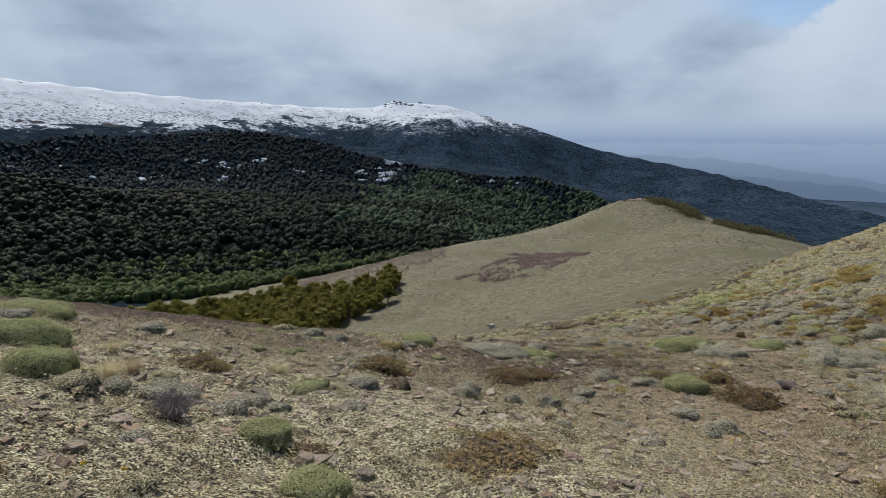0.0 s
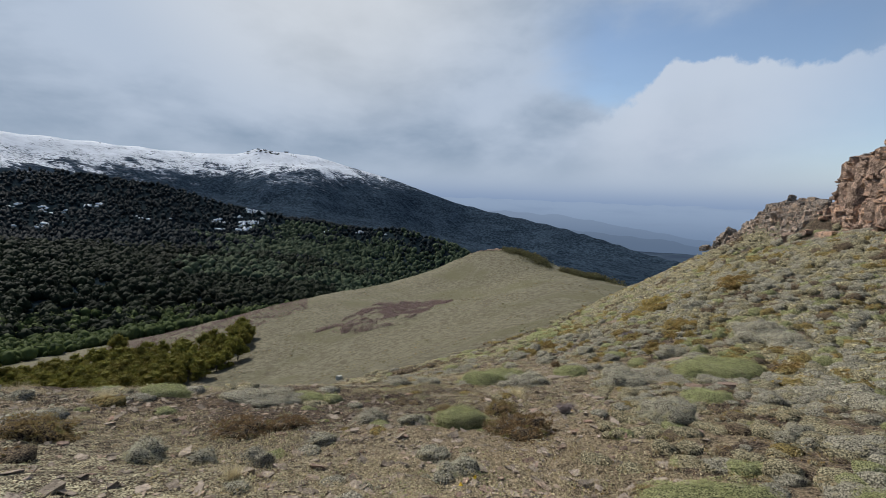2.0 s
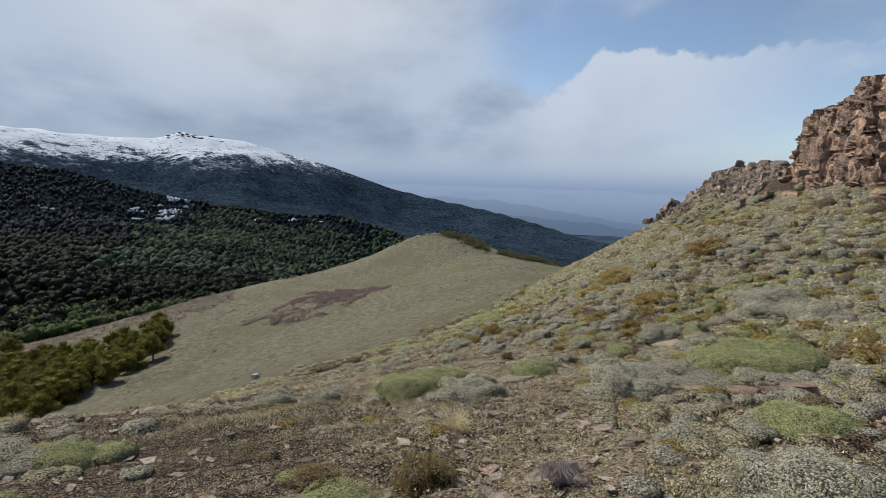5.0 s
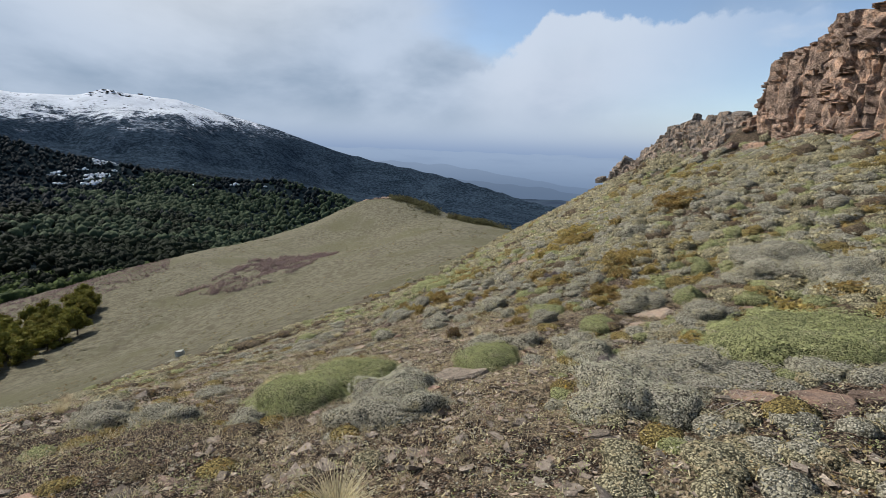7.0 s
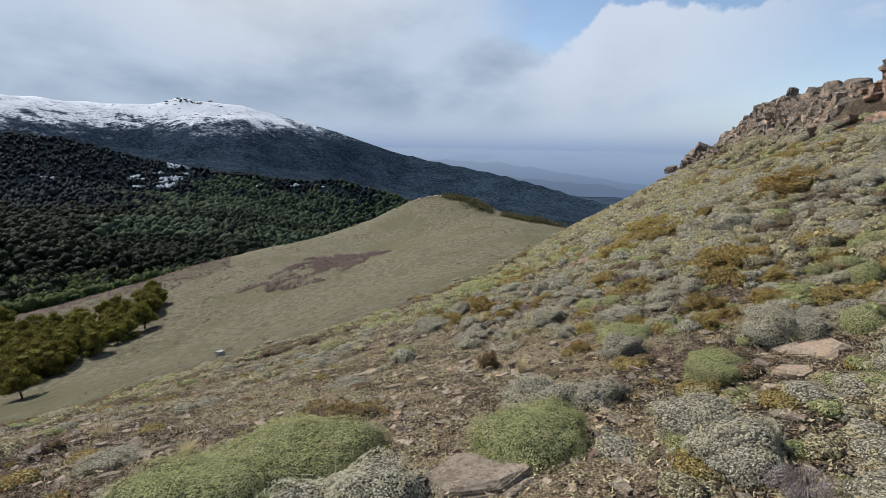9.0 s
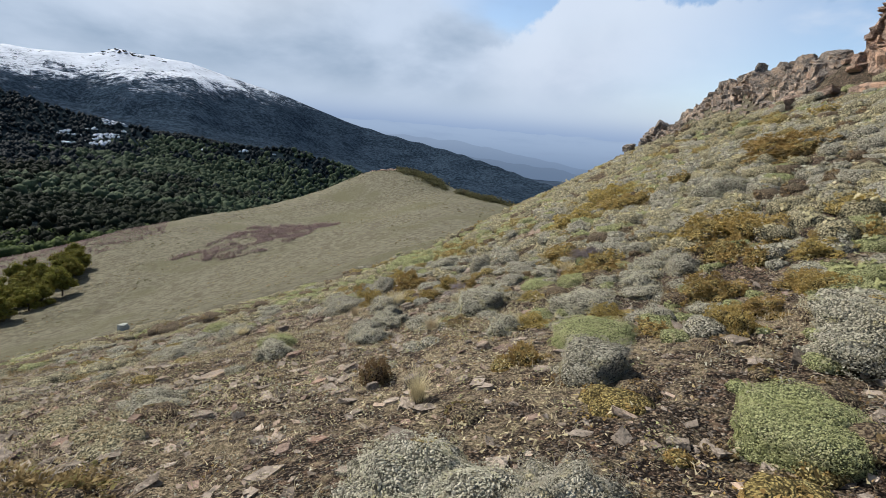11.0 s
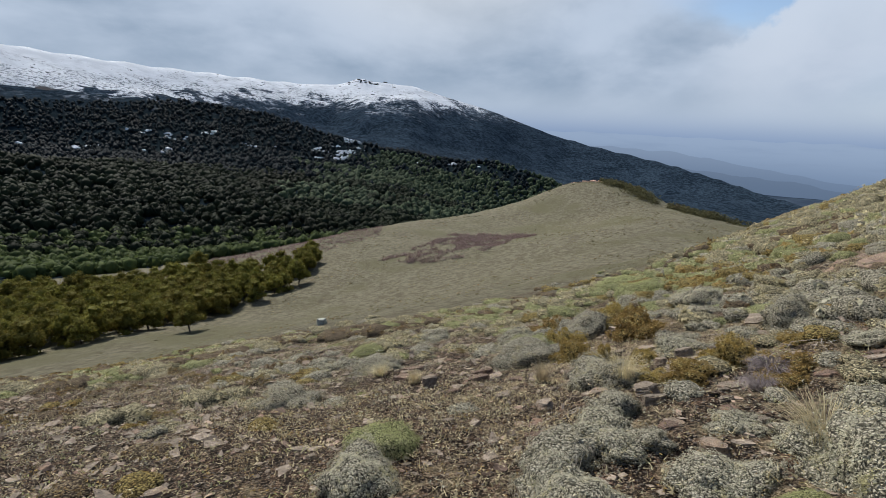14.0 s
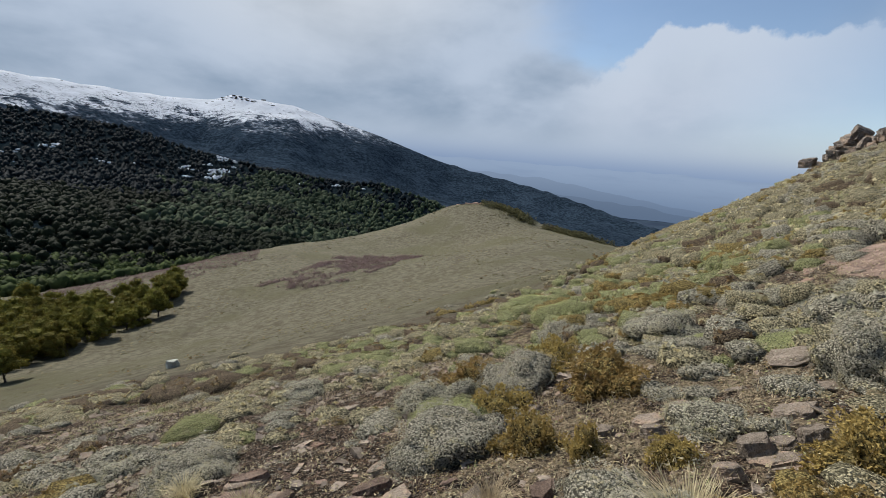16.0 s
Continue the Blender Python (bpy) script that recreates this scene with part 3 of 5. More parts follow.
cliff_mat = stone_material("cliff_rock", (0.155, 0.109, 0.086), (0.579, 0.424, 0.327), (0.567, 0.367, 0.253), 0.10, True)
crag_mat = stone_material("crest_rock", (0.10, 0.085, 0.075), (0.42, 0.36, 0.30), (0.36, 0.27, 0.20), 0.06, True)
slate_mat = stone_material("grey_flat_stone", (0.153, 0.123, 0.096), (0.392, 0.326, 0.258), (0.331, 0.245, 0.180))
red_mat = stone_material("red_flat_stone", (0.114, 0.079, 0.063), (0.342, 0.251, 0.194), (0.258, 0.168, 0.123), 0.04)
pale_mat = stone_material("pale_stone", (0.40, 0.41, 0.35), (0.60, 0.61, 0.54), (0.50, 0.51, 0.42))

# ---- plants as models, kept out of sight below the hill as the first of each kind is placed ----


def shrub_model(name, label, category, group, leaf_mat, seed, tall, count, leaf, spread, slim, bump_count, bump_depth, bump_width, twigs, leaf_label, heart_mat, heart_label):
    """A mound one metre across: dark heart, twigs and a coat of leaves."""
    r = np.random.RandomState(seed)
    ob = thing(name, label, category, group)
    v, f = ICO[3 if count > 2500 else 2]
    rad = lumps(v, np.random.RandomState(seed + 50), bump_count, bump_depth, bump_width)
    shape = np.array([0.5, 0.5, tall])
    core = dome(v) * rad[:, None] * shape * (0.80 if spread > 0.6 else 0.92)
    core[:, 2] = np.maximum(core[:, 2], -0.06)
    part("heart", mesh_of("heart", core, f, heart_mat, True), ob, heart_label)
    # leaf heads stand off the heart, each a small fan of leaves, with shade between them
    per = 9
    heads = half_ball(count // per, r, -0.12)
    way = np.repeat(heads, per, 0)
    off = r.randn(len(way), 3) * 0.035
    way = way + off
    way /= np.linalg.norm(way, axis=1)[:, None]
    rad = lumps(way, np.random.RandomState(seed + 50), bump_count, bump_depth, bump_width)
    stand = np.repeat(0.86 + 0.14 * r.rand(len(heads), 1), per, 0)
    pts = dome(way) * rad[:, None] * shape * (stand if spread > 0.6 else 0.93 + 0.5 * (stand - 0.86))
    nor = np.repeat(heads, per, 0) ** 3 / shape
    nor /= np.linalg.norm(nor, axis=1)[:, None]
    if spread > 0.6:
        lv, lf = leaves(pts, nor + off * 16 * spread, leaf * 1.9, r, 0.6, slim * 0.75, True)
    else:
        lv, lf = leaves(pts, nor + off * 10, leaf * 1.6, r, spread, slim * 0.8)
    part("foliage", mesh_of("foliage", lv, lf, leaf_mat), ob, leaf_label)
    if twigs:
        tv, tf = stems(twigs, r, 0.53, tall * 0.95, 0.0035)
        part("twig_tangle", mesh_of("twig_tangle", tv, tf, twig_mat), ob, "bare pale twigs")
    return ob


def bare_shrub_model(seed):
    """A leafless shrub: many thin bent twigs from one foot."""
    r = np.random.RandomState(seed)
    ob = thing("bare_shrub", "leafless lilac-grey twiggy shrub on stony soil", "shrub", "bare shrubs")
    v, f = stems(420, r, 0.5, 0.42, 0.0040, 0.30)
    part("twig_tangle", mesh_of("twig_tangle", v, f, lilac_mat), ob, "bare lilac-grey twigs")
    v, f = ICO[1]
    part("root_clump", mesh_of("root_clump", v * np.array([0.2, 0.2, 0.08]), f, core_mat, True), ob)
    return ob


def tussock_model(seed, blades=420, tall=0.34):
    r = np.random.RandomState(seed)
    ob = thing("grass_tussock", "dry straw-coloured grass tussock on stony ground", "grass", "tussocks")
    a = r.rand(blades) * 2 * math.pi
    out = np.stack([np.cos(a), np.sin(a), 0 * a], 1)
    side = np.stack([-np.sin(a), np.cos(a), 0 * a], 1)
    base = out * 0.13 * r.rand(blades, 1)
    ln = tall * (0.5 + 0.7 * r.rand(blades, 1))
    bend = 0.1 + 0.75 * r.rand(blades, 1)
    up_ = np.array([0, 0, 1.0])
    m1 = base + up_ * ln * 0.55 + out * ln * bend * 0.25
    tip = base + up_ * ln * (1.0 - 0.35 * bend) + out * ln * bend * 0.85
    w = 0.0019
    v = np.stack([base - side * w, base + side * w, m1 + side * w * 0.8, m1 - side * w * 0.8, tip + side * 0.001, tip - side * 0.001], 1).reshape(-1, 3)
    f = (np.array([[0, 1, 2, 3], [3, 2, 4, 5]])[None] + (np.arange(blades) * 6)[:, None, None]).reshape(-1, 4)
    part("grass_tuft", mesh_of("grass_tuft", v, f, straw_mat), ob)
    v, f = ICO[1]
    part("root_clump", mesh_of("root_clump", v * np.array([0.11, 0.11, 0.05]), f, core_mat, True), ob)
    return ob


def stone_model(name, label, group, mat, seed, flat):
    """An angular slab: a cut block with broken corners and a layered edge."""
    r = np.random.RandomState(seed)
    bm = bmesh.new()
    n_side = r.randint(6, 9)
    ring = []
    for k in range(n_side):
        a = 2 * math.pi * (k + 0.5 * r.rand()) / n_side
        q = 0.36 + 0.16 * r.rand()
        ring.append((q * math.cos(a), q * 0.8 * math.sin(a)))
    levels = ((-0.5, 1.0), (-0.1, 1.06), (0.12, 0.98), (0.16, 0.93), (0.42, 0.90), (0.5, 0.78))
    rows = []
    for h, s in levels:
        rows.append([bm.verts.new((x * s + 0.02 * r.randn(), y * s + 0.02 * r.randn(), flat * (h + 0.07 * r.randn()))) for x, y in ring])
    for lo, hi in zip(rows, rows[1:]):
        for k in range(n_side):
            bm.faces.new((lo[k], lo[(k + 1) % n_side], hi[(k + 1) % n_side], hi[k]))
    mid = bm.verts.new((0.05 * r.randn(), 0.05 * r.randn(), flat * 0.53))
    for k in range(n_side):
        bm.faces.new((rows[-1][k], rows[-1][(k + 1) % n_side], mid))
    bm.faces.new(rows[0][::-1])
    me = bpy.data.meshes.new(name)
    bm.to_mesh(me)
    bm.free()
    me.materials.append(mat)
    return tagged(new(name, me), label, "stone", group)


KINDS = (
    ("cushion_plant", "smooth bright green cushion plant on stony slope", "plant", "cushion plants", cushion_mat, 100, 0.36, 0.0088, 0.35, 0.85, 30, 0.13, 0.24, 0, "tight green leaf tips", green_body, "dense green cushion body"),
    ("grey_shrub", "silvery grey-green rounded shrub with bare twigs", "shrub", "grey shrubs", grey_mat, 200, 0.42, 0.0098, 0.55, 0.85, 40, 0.27, 0.21, 16, "silvery leaf sprays", grey_body, "tight silvery leaf heads"),
    ("ochre_shrub", "ochre-yellow low shrub with dark gaps", "shrub", "ochre shrubs", yellow_mat, 300, 0.46, 0.026, 0.65, 0.8, 36, 0.34, 0.21, 14, "ochre leaf sprays", yellow_body, "tight ochre leaf heads"),
    ("brown_shrub", "russet-brown half-dry spreading shrub with twigs", "shrub", "brown shrubs", brown_mat, 400, 0.36, 0.030, 0.9, 0.5, 40, 0.28, 0.20, 40, "russet half-dry leaves", brown_body, "dense russet leaf heads"),
)


def shrub_set(kind, variants, count, grow):
    name, label, category, group, mat, seed, tall, leaf, spread, slim, bumps, depth, width, twigs, leaf_label, heart, heart_label = kind
    return [shrub_model(name, label, category, group, mat, seed + 7 * i + count % 5, tall, count, leaf * grow, spread, slim, bumps + 6 * i, depth, width, twigs, leaf_label, heart, heart_label) for i in range(variants)]


CUSHION, GREY, YELLOW, BROWN = (shrub_set(k, v, c, 1.0) for k, v, c in zip(KINDS, (3, 3, 2, 2), (12600, 12600, 5400, 4500)))
SMALL = {id(big): shrub_set(k, 2, c, 1.8) for big, k, c in zip((CUSHION, GREY, YELLOW, BROWN), KINDS, (1000, 800, 700, 600))}
BARE = [bare_shrub_model(560 + i) for i in range(2)]
TUSSOCK = [tussock_model(500 + i) for i in range(3)]
SLAB = [stone_model("flat_stone", "flat angular grey-beige stone on bare soil", "flat stones", slate_mat, 600 + i, 0.30 + 0.1 * (i % 3)) for i in range(7)]
RED = [stone_model("flat_stone", "flat reddish-orange stone slab in the soil", "flat stones", red_mat, 650 + i, 0.30) for i in range(3)]
used = set()


def joined(models, rows, r):
    """Copies of flat stones lying on the ground, in one set of triangles: x, y, width, height."""
    vs, fs, at = [], [], 0
    for x, y, wide, tall in rows:
        me = models[r.randint(len(models))].data
        me.calc_loop_triangles()
        v = np.array([q.co[:] for q in me.vertices]) * (wide, wide, tall)
        c, k = math.cos(6.28 * r.rand()), r.choice((-1, 1))
        c, k = c, k * math.sqrt(1 - c * c)
        px_, py_ = v[:, 0] * c - v[:, 1] * k, v[:, 0] * k + v[:, 1] * c
        gx_, gy_ = slope_of(x, y)
        vs.append(np.stack([x + px_, y + py_, ground(x, y) + v[:, 2] + gx_ * px_ + gy_ * py_], 1))
        fs.append(np.array([t.vertices[:] for t in me.loop_triangles]) + at)
        at += len(v)
    return np.concatenate(vs), np.concatenate(fs)


def slope_of(x, y, d=0.4):
    return (ground(x + d, y) - ground(x - d, y)) / (2 * d), (ground(x, y + d) - ground(x, y - d)) / (2 * d)


def put_down(models, x, y, wide, tall, r, follow=0.55, sink=0.04):
    """Places a copy (the model itself the first time) on the ground, leaning part-way with the slope."""
    src = models[r.randint(len(models))]
    gx_, gy_ = slope_of(x, y)
    up_ = Vector((-gx_ * follow, -gy_ * follow, 1)).normalized()
    m = Matrix.Translation((x, y, ground(x, y) - sink * wide)) @ up_.to_track_quat("Z", "Y").to_matrix().to_4x4() @ pose(0, 0, 0, 0, 0, r.rand() * 360) @ Matrix.Diagonal((wide, wide * (0.8 + 0.3 * r.rand()), tall, 1))
    if src.name in used:
        k = src.scale
        return copy_thing(src, m @ Matrix.Diagonal((1 / k.x, 1 / k.y, 1 / k.z, 1)))
    used.add(src.name)
    src.matrix_basis = m
    return src


# ---- the plants and stones that stand out along the way: x, y, width, height ----
CUSHIONS = ((-6.4, 7.5, 1.00, 0.31), (4.9, 8.6, 0.95, 0.45), (7.2, 13.8, 1.4, 0.35), (5.4, 4.05, 1.15, 0.46), (11.8, 10.3, 1.92, 0.72), (7.1, 13.5, 1.03, 0.58), (7.9, 14.0, 1.2, 0.45), (9.5, 13.0, 0.90, 0.43), (12.0, 13.4, 0.61, 0.26), (10.5, 19.4, 0.59, 0.31), (9.9, 25.7, 0.79, 0.30), (12.6, 22.8, 0.75, 0.45), (16.6, 27.3, 1.28, 0.5), (17.7, 30.8, 1.44, 0.5), (9.4, 8.2, 0.81, 0.40), (-0.5, 12.6, 0.95, 0.36), (-1.65, 12.9, 0.8, 0.22), (-1.5, 4.15, 0.45, 0.2), (-0.8, 3.25, 0.5, 0.2), (2.4, 11.7, 0.92, 0.40), (9.8, 13.2, 0.60, 0.36), (6.5, 3.45, 0.8, 0.36), (12.1, 13.5, 0.48, 0.27), (12.65, 15.4, 0.76, 0.30), (-4.9, 5.6, 0.8, 0.42), (-4.05, 4.75, 0.62, 0.36))
GREYS = ((-2.75, 4.75, 0.6, 0.26), (10.3, 23.75, 0.7, 0.26), (9.3, 24.5, 0.55, 0.22), (8.9, 22.6, 0.6, 0.24), (5.6, 13.9, 0.7, 0.3), (4.9, 14.6, 0.8, 0.3), (6.2, 15.3, 0.6, 0.26), (0.6, 7.5, 0.5, 0.3), (1.9, 7.15, 0.35, 0.25), (1.35, 7.15, 0.3, 0.2), (3.45, 9.15, 0.54, 0.28), (4.0, 6.05, 0.44, 0.24), (7.6, 7.1, 0.8, 0.4), (3.85, 2.75, 0.4, 0.24), (7.5, 12.0, 0.9, 0.40), (1.4, 11.5, 1.14, 0.31), (10.3, 10.6, 1.20, 0.42), (8.05, 12.9, 0.95, 0.46), (10.4, 12.0, 0.61, 0.32), (10.7, 13.6, 0.49, 0.29), (15.6, 12.6, 1.68, 0.70), (15.1, 11.3, 1.25, 0.60), (18.4, 18.2, 0.80, 0.55), (6.4, 13.1, 0.45, 0.24), (10.3, 14.0, 0.76, 0.32), (10.5, 12.3, 0.75, 0.41), (13.4, 13.7, 0.87, 0.40), (12.05, 14.8, 0.6, 0.36), (12.9, 12.1, 0.85, 0.42), (15.4, 25.4, 0.8, 0.42), (13.1, 18.0, 0.85, 0.43), (13.5, 16.4, 0.73, 0.27), (9.0, 17.5, 0.72, 0.29))
MORE_GREYS = ((11.6, 18.4, 0.56, 0.26), (10.4, 18.9, 0.62, 0.30), (11.7, 18.9, 0.50, 0.24), (9.2, 21.8, 0.75, 0.34), (12.5, 22.5, 1.1, 0.48), (12.7, 20.5, 0.70, 0.35), (13.7, 23.6, 0.92, 0.50), (12.8, 23.8, 0.85, 0.45), (11.4, 26.6, 0.85, 0.34), (10.2, 23.4, 0.74, 0.32), (15.6, 23.5, 0.85, 0.42), (15.2, 21.2, 0.64, 0.47), (10.6, 13.5, 0.43, 0.27), (1.9, 11.7, 0.98, 0.35), (4.1, 8.6, 0.45, 0.22), (9.3, 10.5, 1.2, 0.48), (7.8, 12.0, 0.8, 0.42))
YELLOWS = ((12.9, 21.9, 0.49, 0.40), (14.1, 22.6, 0.72, 0.50), (14.5, 24.0, 0.58, 0.44), (13.5, 24.4, 0.67, 0.37), (13.1, 21.5, 0.30, 0.26), (13.4, 21.0, 0.30, 0.20), (17.8, 21.1, 1.3, 0.45), (15.5, 19.0, 0.78, 0.34), (18.7, 20.6, 1.25, 0.46), (14.2, 23.7, 0.80, 0.42), (20.7, 18.4, 1.6, 0.6), (19.4, 21.6, 1.5, 0.6), (13.05, 22.75, 0.6, 0.42), (16.3, 16.7, 1.02, 0.5), (16.1, 16.1, 0.94, 0.42), (21.1, 18.9, 1.31, 0.54))
BROWNS = ((0.7, 4.5, 1.46, 0.30), (1.5, 8.9, 0.75, 0.32), (-0.9, 8.4, 0.73, 0.34), (-3.2, 6.3, 0.70, 0.27), (5.5, 7.6, 0.87, 0.46), (8.5, 15.3, 0.91, 0.36), (10.9, 16.3, 0.26, 0.31), (5.8, 9.1, 0.49, 0.36), (2.2, 9.2, 0.57, 0.25))
STONES = ((12.79, 19.95, 0.30, 0.10), (13.58, 20.6, 0.3, 0.09), (11.83, 21.78, 0.34, 0.10), (11.04, 22.41, 0.30, 0.12), (10.78, 22.93, 0.4, 0.12), (9.6, 18.6, 0.48, 0.12), (11.1, 15.9, 0.24, 0.12), (11.0, 22.0, 0.27, 0.18), (12.7, 19.6, 0.2, 0.10), (12.6, 18.7, 0.2, 0.12), (15.2, 21.7, 0.42, 0.10), (13.7, 21.6, 0.30, 0.15), (13.4, 21.7, 0.21, 0.11), (13.55, 21.4, 0.17, 0.08), (13.6, 20.7, 0.24, 0.12), (15.5, 23.3, 0.30, 0.18), (14.3, 21.0, 0.30, 0.12), (13.9, 20.6, 0.19, 0.11), (13.3, 22.7, 0.32, 0.10), (13.3, 20.6, 0.16, 0.08), (10.8, 16.1, 0.14, 0.07), (12.0, 16.2, 0.17, 0.08), (-1.0, 3.7, 0.2, 0.15), (1.2, 3.5, 0.17, 0.12), (-2.5, 3.2, 0.26, 0.08), (-0.5, 3.8, 0.24, 0.08), (16.9, 25.7, 0.69, 0.26), (12.4, 12.9, 0.43, 0.11), (13.1, 13.2, 0.85, 0.09))
RED_STONES = ((9.95, 9.85, 0.5, 0.10), (10.3, 9.5, 0.58, 0.11), (10.15, 9.35, 0.3, 0.08), (10.62, 9.3, 0.36, 0.10), (10.7, 22.6, 0.37, 0.16), (11.6, 21.7, 0.29, 0.14), (10.8, 22.9, 0.34, 0.18), (11.1, 22.4, 0.22, 0.16), (11.7, 22.0, 0.3, 0.13), (12.6, 21.2, 0.26, 0.13), (17.8, 27.6, 0.62, 0.3), (10.75, 9.1, 0.45, 0.2), (12.1, 15.95, 0.32, 0.10))
r = np.random.RandomState(21)
for models, rows, follow, rise in ((CUSHION, CUSHIONS, 0.6, 0.82), (GREY, GREYS + MORE_GREYS, 0.6, 0.68), (YELLOW, YELLOWS, 0.6, 0.6), (BROWN, BROWNS, 0.6, 0.7)):
    for x, y, wide, tall in rows:
        put_down(models, x, y, wide * 1.1, tall * rise / 0.42, r, follow)
BARES = ((-2.45, 4.3, 0.62, 0.26), (13.75, 19.7, 0.42, 0.17), (13.45, 19.45, 0.36, 0.14), (6.6, 8.3, 0.45, 0.18), (10.2, 11.5, 0.45, 0.18), (15.2, 18.2, 0.6, 0.24))
for x, y, wide, tall in BARES:
    put_down(BARE, x, y, wide, tall / 0.42, r, 0.6, 0.0)
for models, rows in ((SLAB, STONES), (RED, RED_STONES)):
    for x, y, wide, tall in rows:
        put_down(models, x, y, wide * 1.1, tall / 0.36, r, 1.0, 0.02)
ledge = put_down(RED, 18.3, 23.0, 2.4, 0.55, r, 1.0, 0.03)
ledge["label"] = "broad pinkish-brown rock ledge showing through shrubs"
big_slab = put_down(SLAB[:1], 8.95, 12.80, 0.95, 0.42, r, 1.05, 0.0)
big_slab["label"] = "large pale grey lichen-worn slab beside cushion plants"

# more flat stones where the soil is bare
LOOSE = []
for _ in range(210):
    k = r.rand()
    s, u = (23.5 + 2.2 * r.randn(), 0.9 + 1.6 * r.randn()) if k < 0.4 else (r.uniform(17, 29), r.uniform(-5, 6)) if k < 0.75 else (r.uniform(2, 17), r.uniform(-4, 3))
    x, y = 0.5 * s + 0.866 * u, 0.866 * s - 0.5 * u
    wide = 0.09 + 0.22 * r.rand() ** 2
    put_down(SLAB if r.rand() < 0.7 else RED, x, y, wide, wide * r.uniform(0.35, 0.85), r, 1.0, 0.0)
    LOOSE.append((x, y, wide))

# flat stones strewn over the bare soil at the top and left of the path
rows_grey, rows_red = [], []
for _ in range(900):
    if r.rand() < 0.45:
        x, y = -1.6 + 2.6 * r.randn(), 3.8 + 1.9 * r.randn()
    else:
        s, u = r.uniform(6, 30), r.uniform(-7, 3.0)
        x, y = 0.5 * s + 0.866 * u, 0.866 * s - 0.5 * u
    wide = 0.05 + 0.17 * r.rand() ** 2.2
    if y > 1.6 and abs(x) + y > 2.6 and wobble(np.array([x]), np.array([y]), 2.1, 17)[0] > -0.25:
        (rows_red if r.rand() < 0.35 else rows_grey).append((x, y, wide, wide * r.uniform(0.25, 0.6)))
        LOOSE.append((x, y, wide))
for name, models, rows, mat in (("strewn_stones", SLAB, rows_grey, slate_mat), ("strewn_brown_stones", RED, rows_red, red_mat)):
    v, f = joined(models, rows, r)
    tagged(new(name, mesh_of(name, v, f, mat)), "flat angular stones strewn over bare soil", "stones", kind="stuff")

# ---- shrubs and tussocks all over the slope ----
taken = [(x, y, w_ * 0.5) for rows in (CUSHIONS, GREYS, MORE_GREYS, YELLOWS, BROWNS, RED_STONES, STONES) for x, y, w_, _ in rows] + [(8.95, 12.8, 0.6)]
bare = [(x, y, 0.55 * w_ + 0.12) for x, y, w_, _ in RED_STONES + STONES] + [(x, y, 0.5 * w_ + 0.08) for x, y, w_ in LOOSE] + [(8.95, 12.8, 0.7), (9.3, 12.3, 0.5), (18.3, 23.0, 1.3)]


def rightward(x, y):
    """Metres to the right of the way down."""
    return 0.866 * x - 0.5 * y


def free(x, y, w_):
    return all((x - a) ** 2 + (y - b) ** 2 > (0.7 * (w_ * 0.5 + c)) ** 2 for a, b, c in taken)


WAY = [(a, b) for a, b in zip(np.interp(np.linspace(0, 1, 30), (0, 0.22, 0.5, 1), (0, 4, 8, 11.1)), np.interp(np.linspace(0, 1, 30), (0, 0.22, 0.5, 1), (0, 5, 10.8, 19)))]


def off_way(x, y):
    return min((x - a) ** 2 + (y - b) ** 2 for a, b in WAY) > 0.85 ** 2


placed = 0
r = np.random.RandomState(33)
for _ in range(14000):
    if placed >= 400:
        break
    s, u = r.uniform(1, 32), r.uniform(-9, 14)
    x, y = 0.5 * s + 0.866 * u, 0.866 * s - 0.5 * u
    patchy = wobble(np.array([x]), np.array([y]), 2.6, 15)[0]
    dense = np.interp(u, (-9, 0, 2.5, 5, 14), (0.30, 0.22, 0.45, 1.0, 1.0))
    if r.rand() > dense * (0.75 + 0.6 * patchy) or not off_way(x, y):
        continue
    wide = r.uniform(0.26, 0.52) * (1.0 + 0.6 * (u > 4))
    if not free(x, y, wide):
        continue
    taken.append((x, y, wide * 0.5))
    placed += 1
    ochre = wobble(np.array([x]), np.array([y]), 3.1, 16)[0] + 0.25 * r.randn()
    if u > 2.5:
        pick = YELLOW if ochre > 0.35 and s + 1.5 * u > 21 else GREY if ochre > -0.3 else CUSHION
    else:
        pick = BROWN if ochre > 0.35 else GREY if ochre > -0.35 else CUSHION if ochre < -0.6 else TUSSOCK
    if pick is TUSSOCK:
        put_down(pick, x, y, r.uniform(0.5, 0.95), r.uniform(0.4, 0.75), r, 0.3, 0.0)
    else:
        close = min((x - a) ** 2 + (y - b) ** 2 for a, b in WAY) < 3.2 ** 2
        put_down(pick if close else SMALL[id(pick)], x, y, wide, wide * r.uniform(0.5, 0.8), r, 0.6, 0.05)
placed = 0
for _ in range(1200):
    if placed >= 110:
        break
    s, u = r.uniform(18.5, 30), r.uniform(0.6, 6.5)
    x, y = 0.5 * s + 0.866 * u, 0.866 * s - 0.5 * u
    wide = r.uniform(0.28, 0.6)
    if s + u < 23.2 or not off_way(x, y) or not free(x, y, wide) or any((x - a) ** 2 + (y - b) ** 2 < c * c for a, b, c in bare):
        continue
    taken.append((x, y, wide * 0.5))
    placed += 1
    ochre = wobble(np.array([x]), np.array([y]), 2.2, 19)[0] + 0.25 * r.randn()
    put_down(YELLOW if ochre > 0.3 else CUSHION if ochre < -0.6 else GREY, x, y, wide, wide * r.uniform(0.5, 0.85), r, 0.6, 0.05)
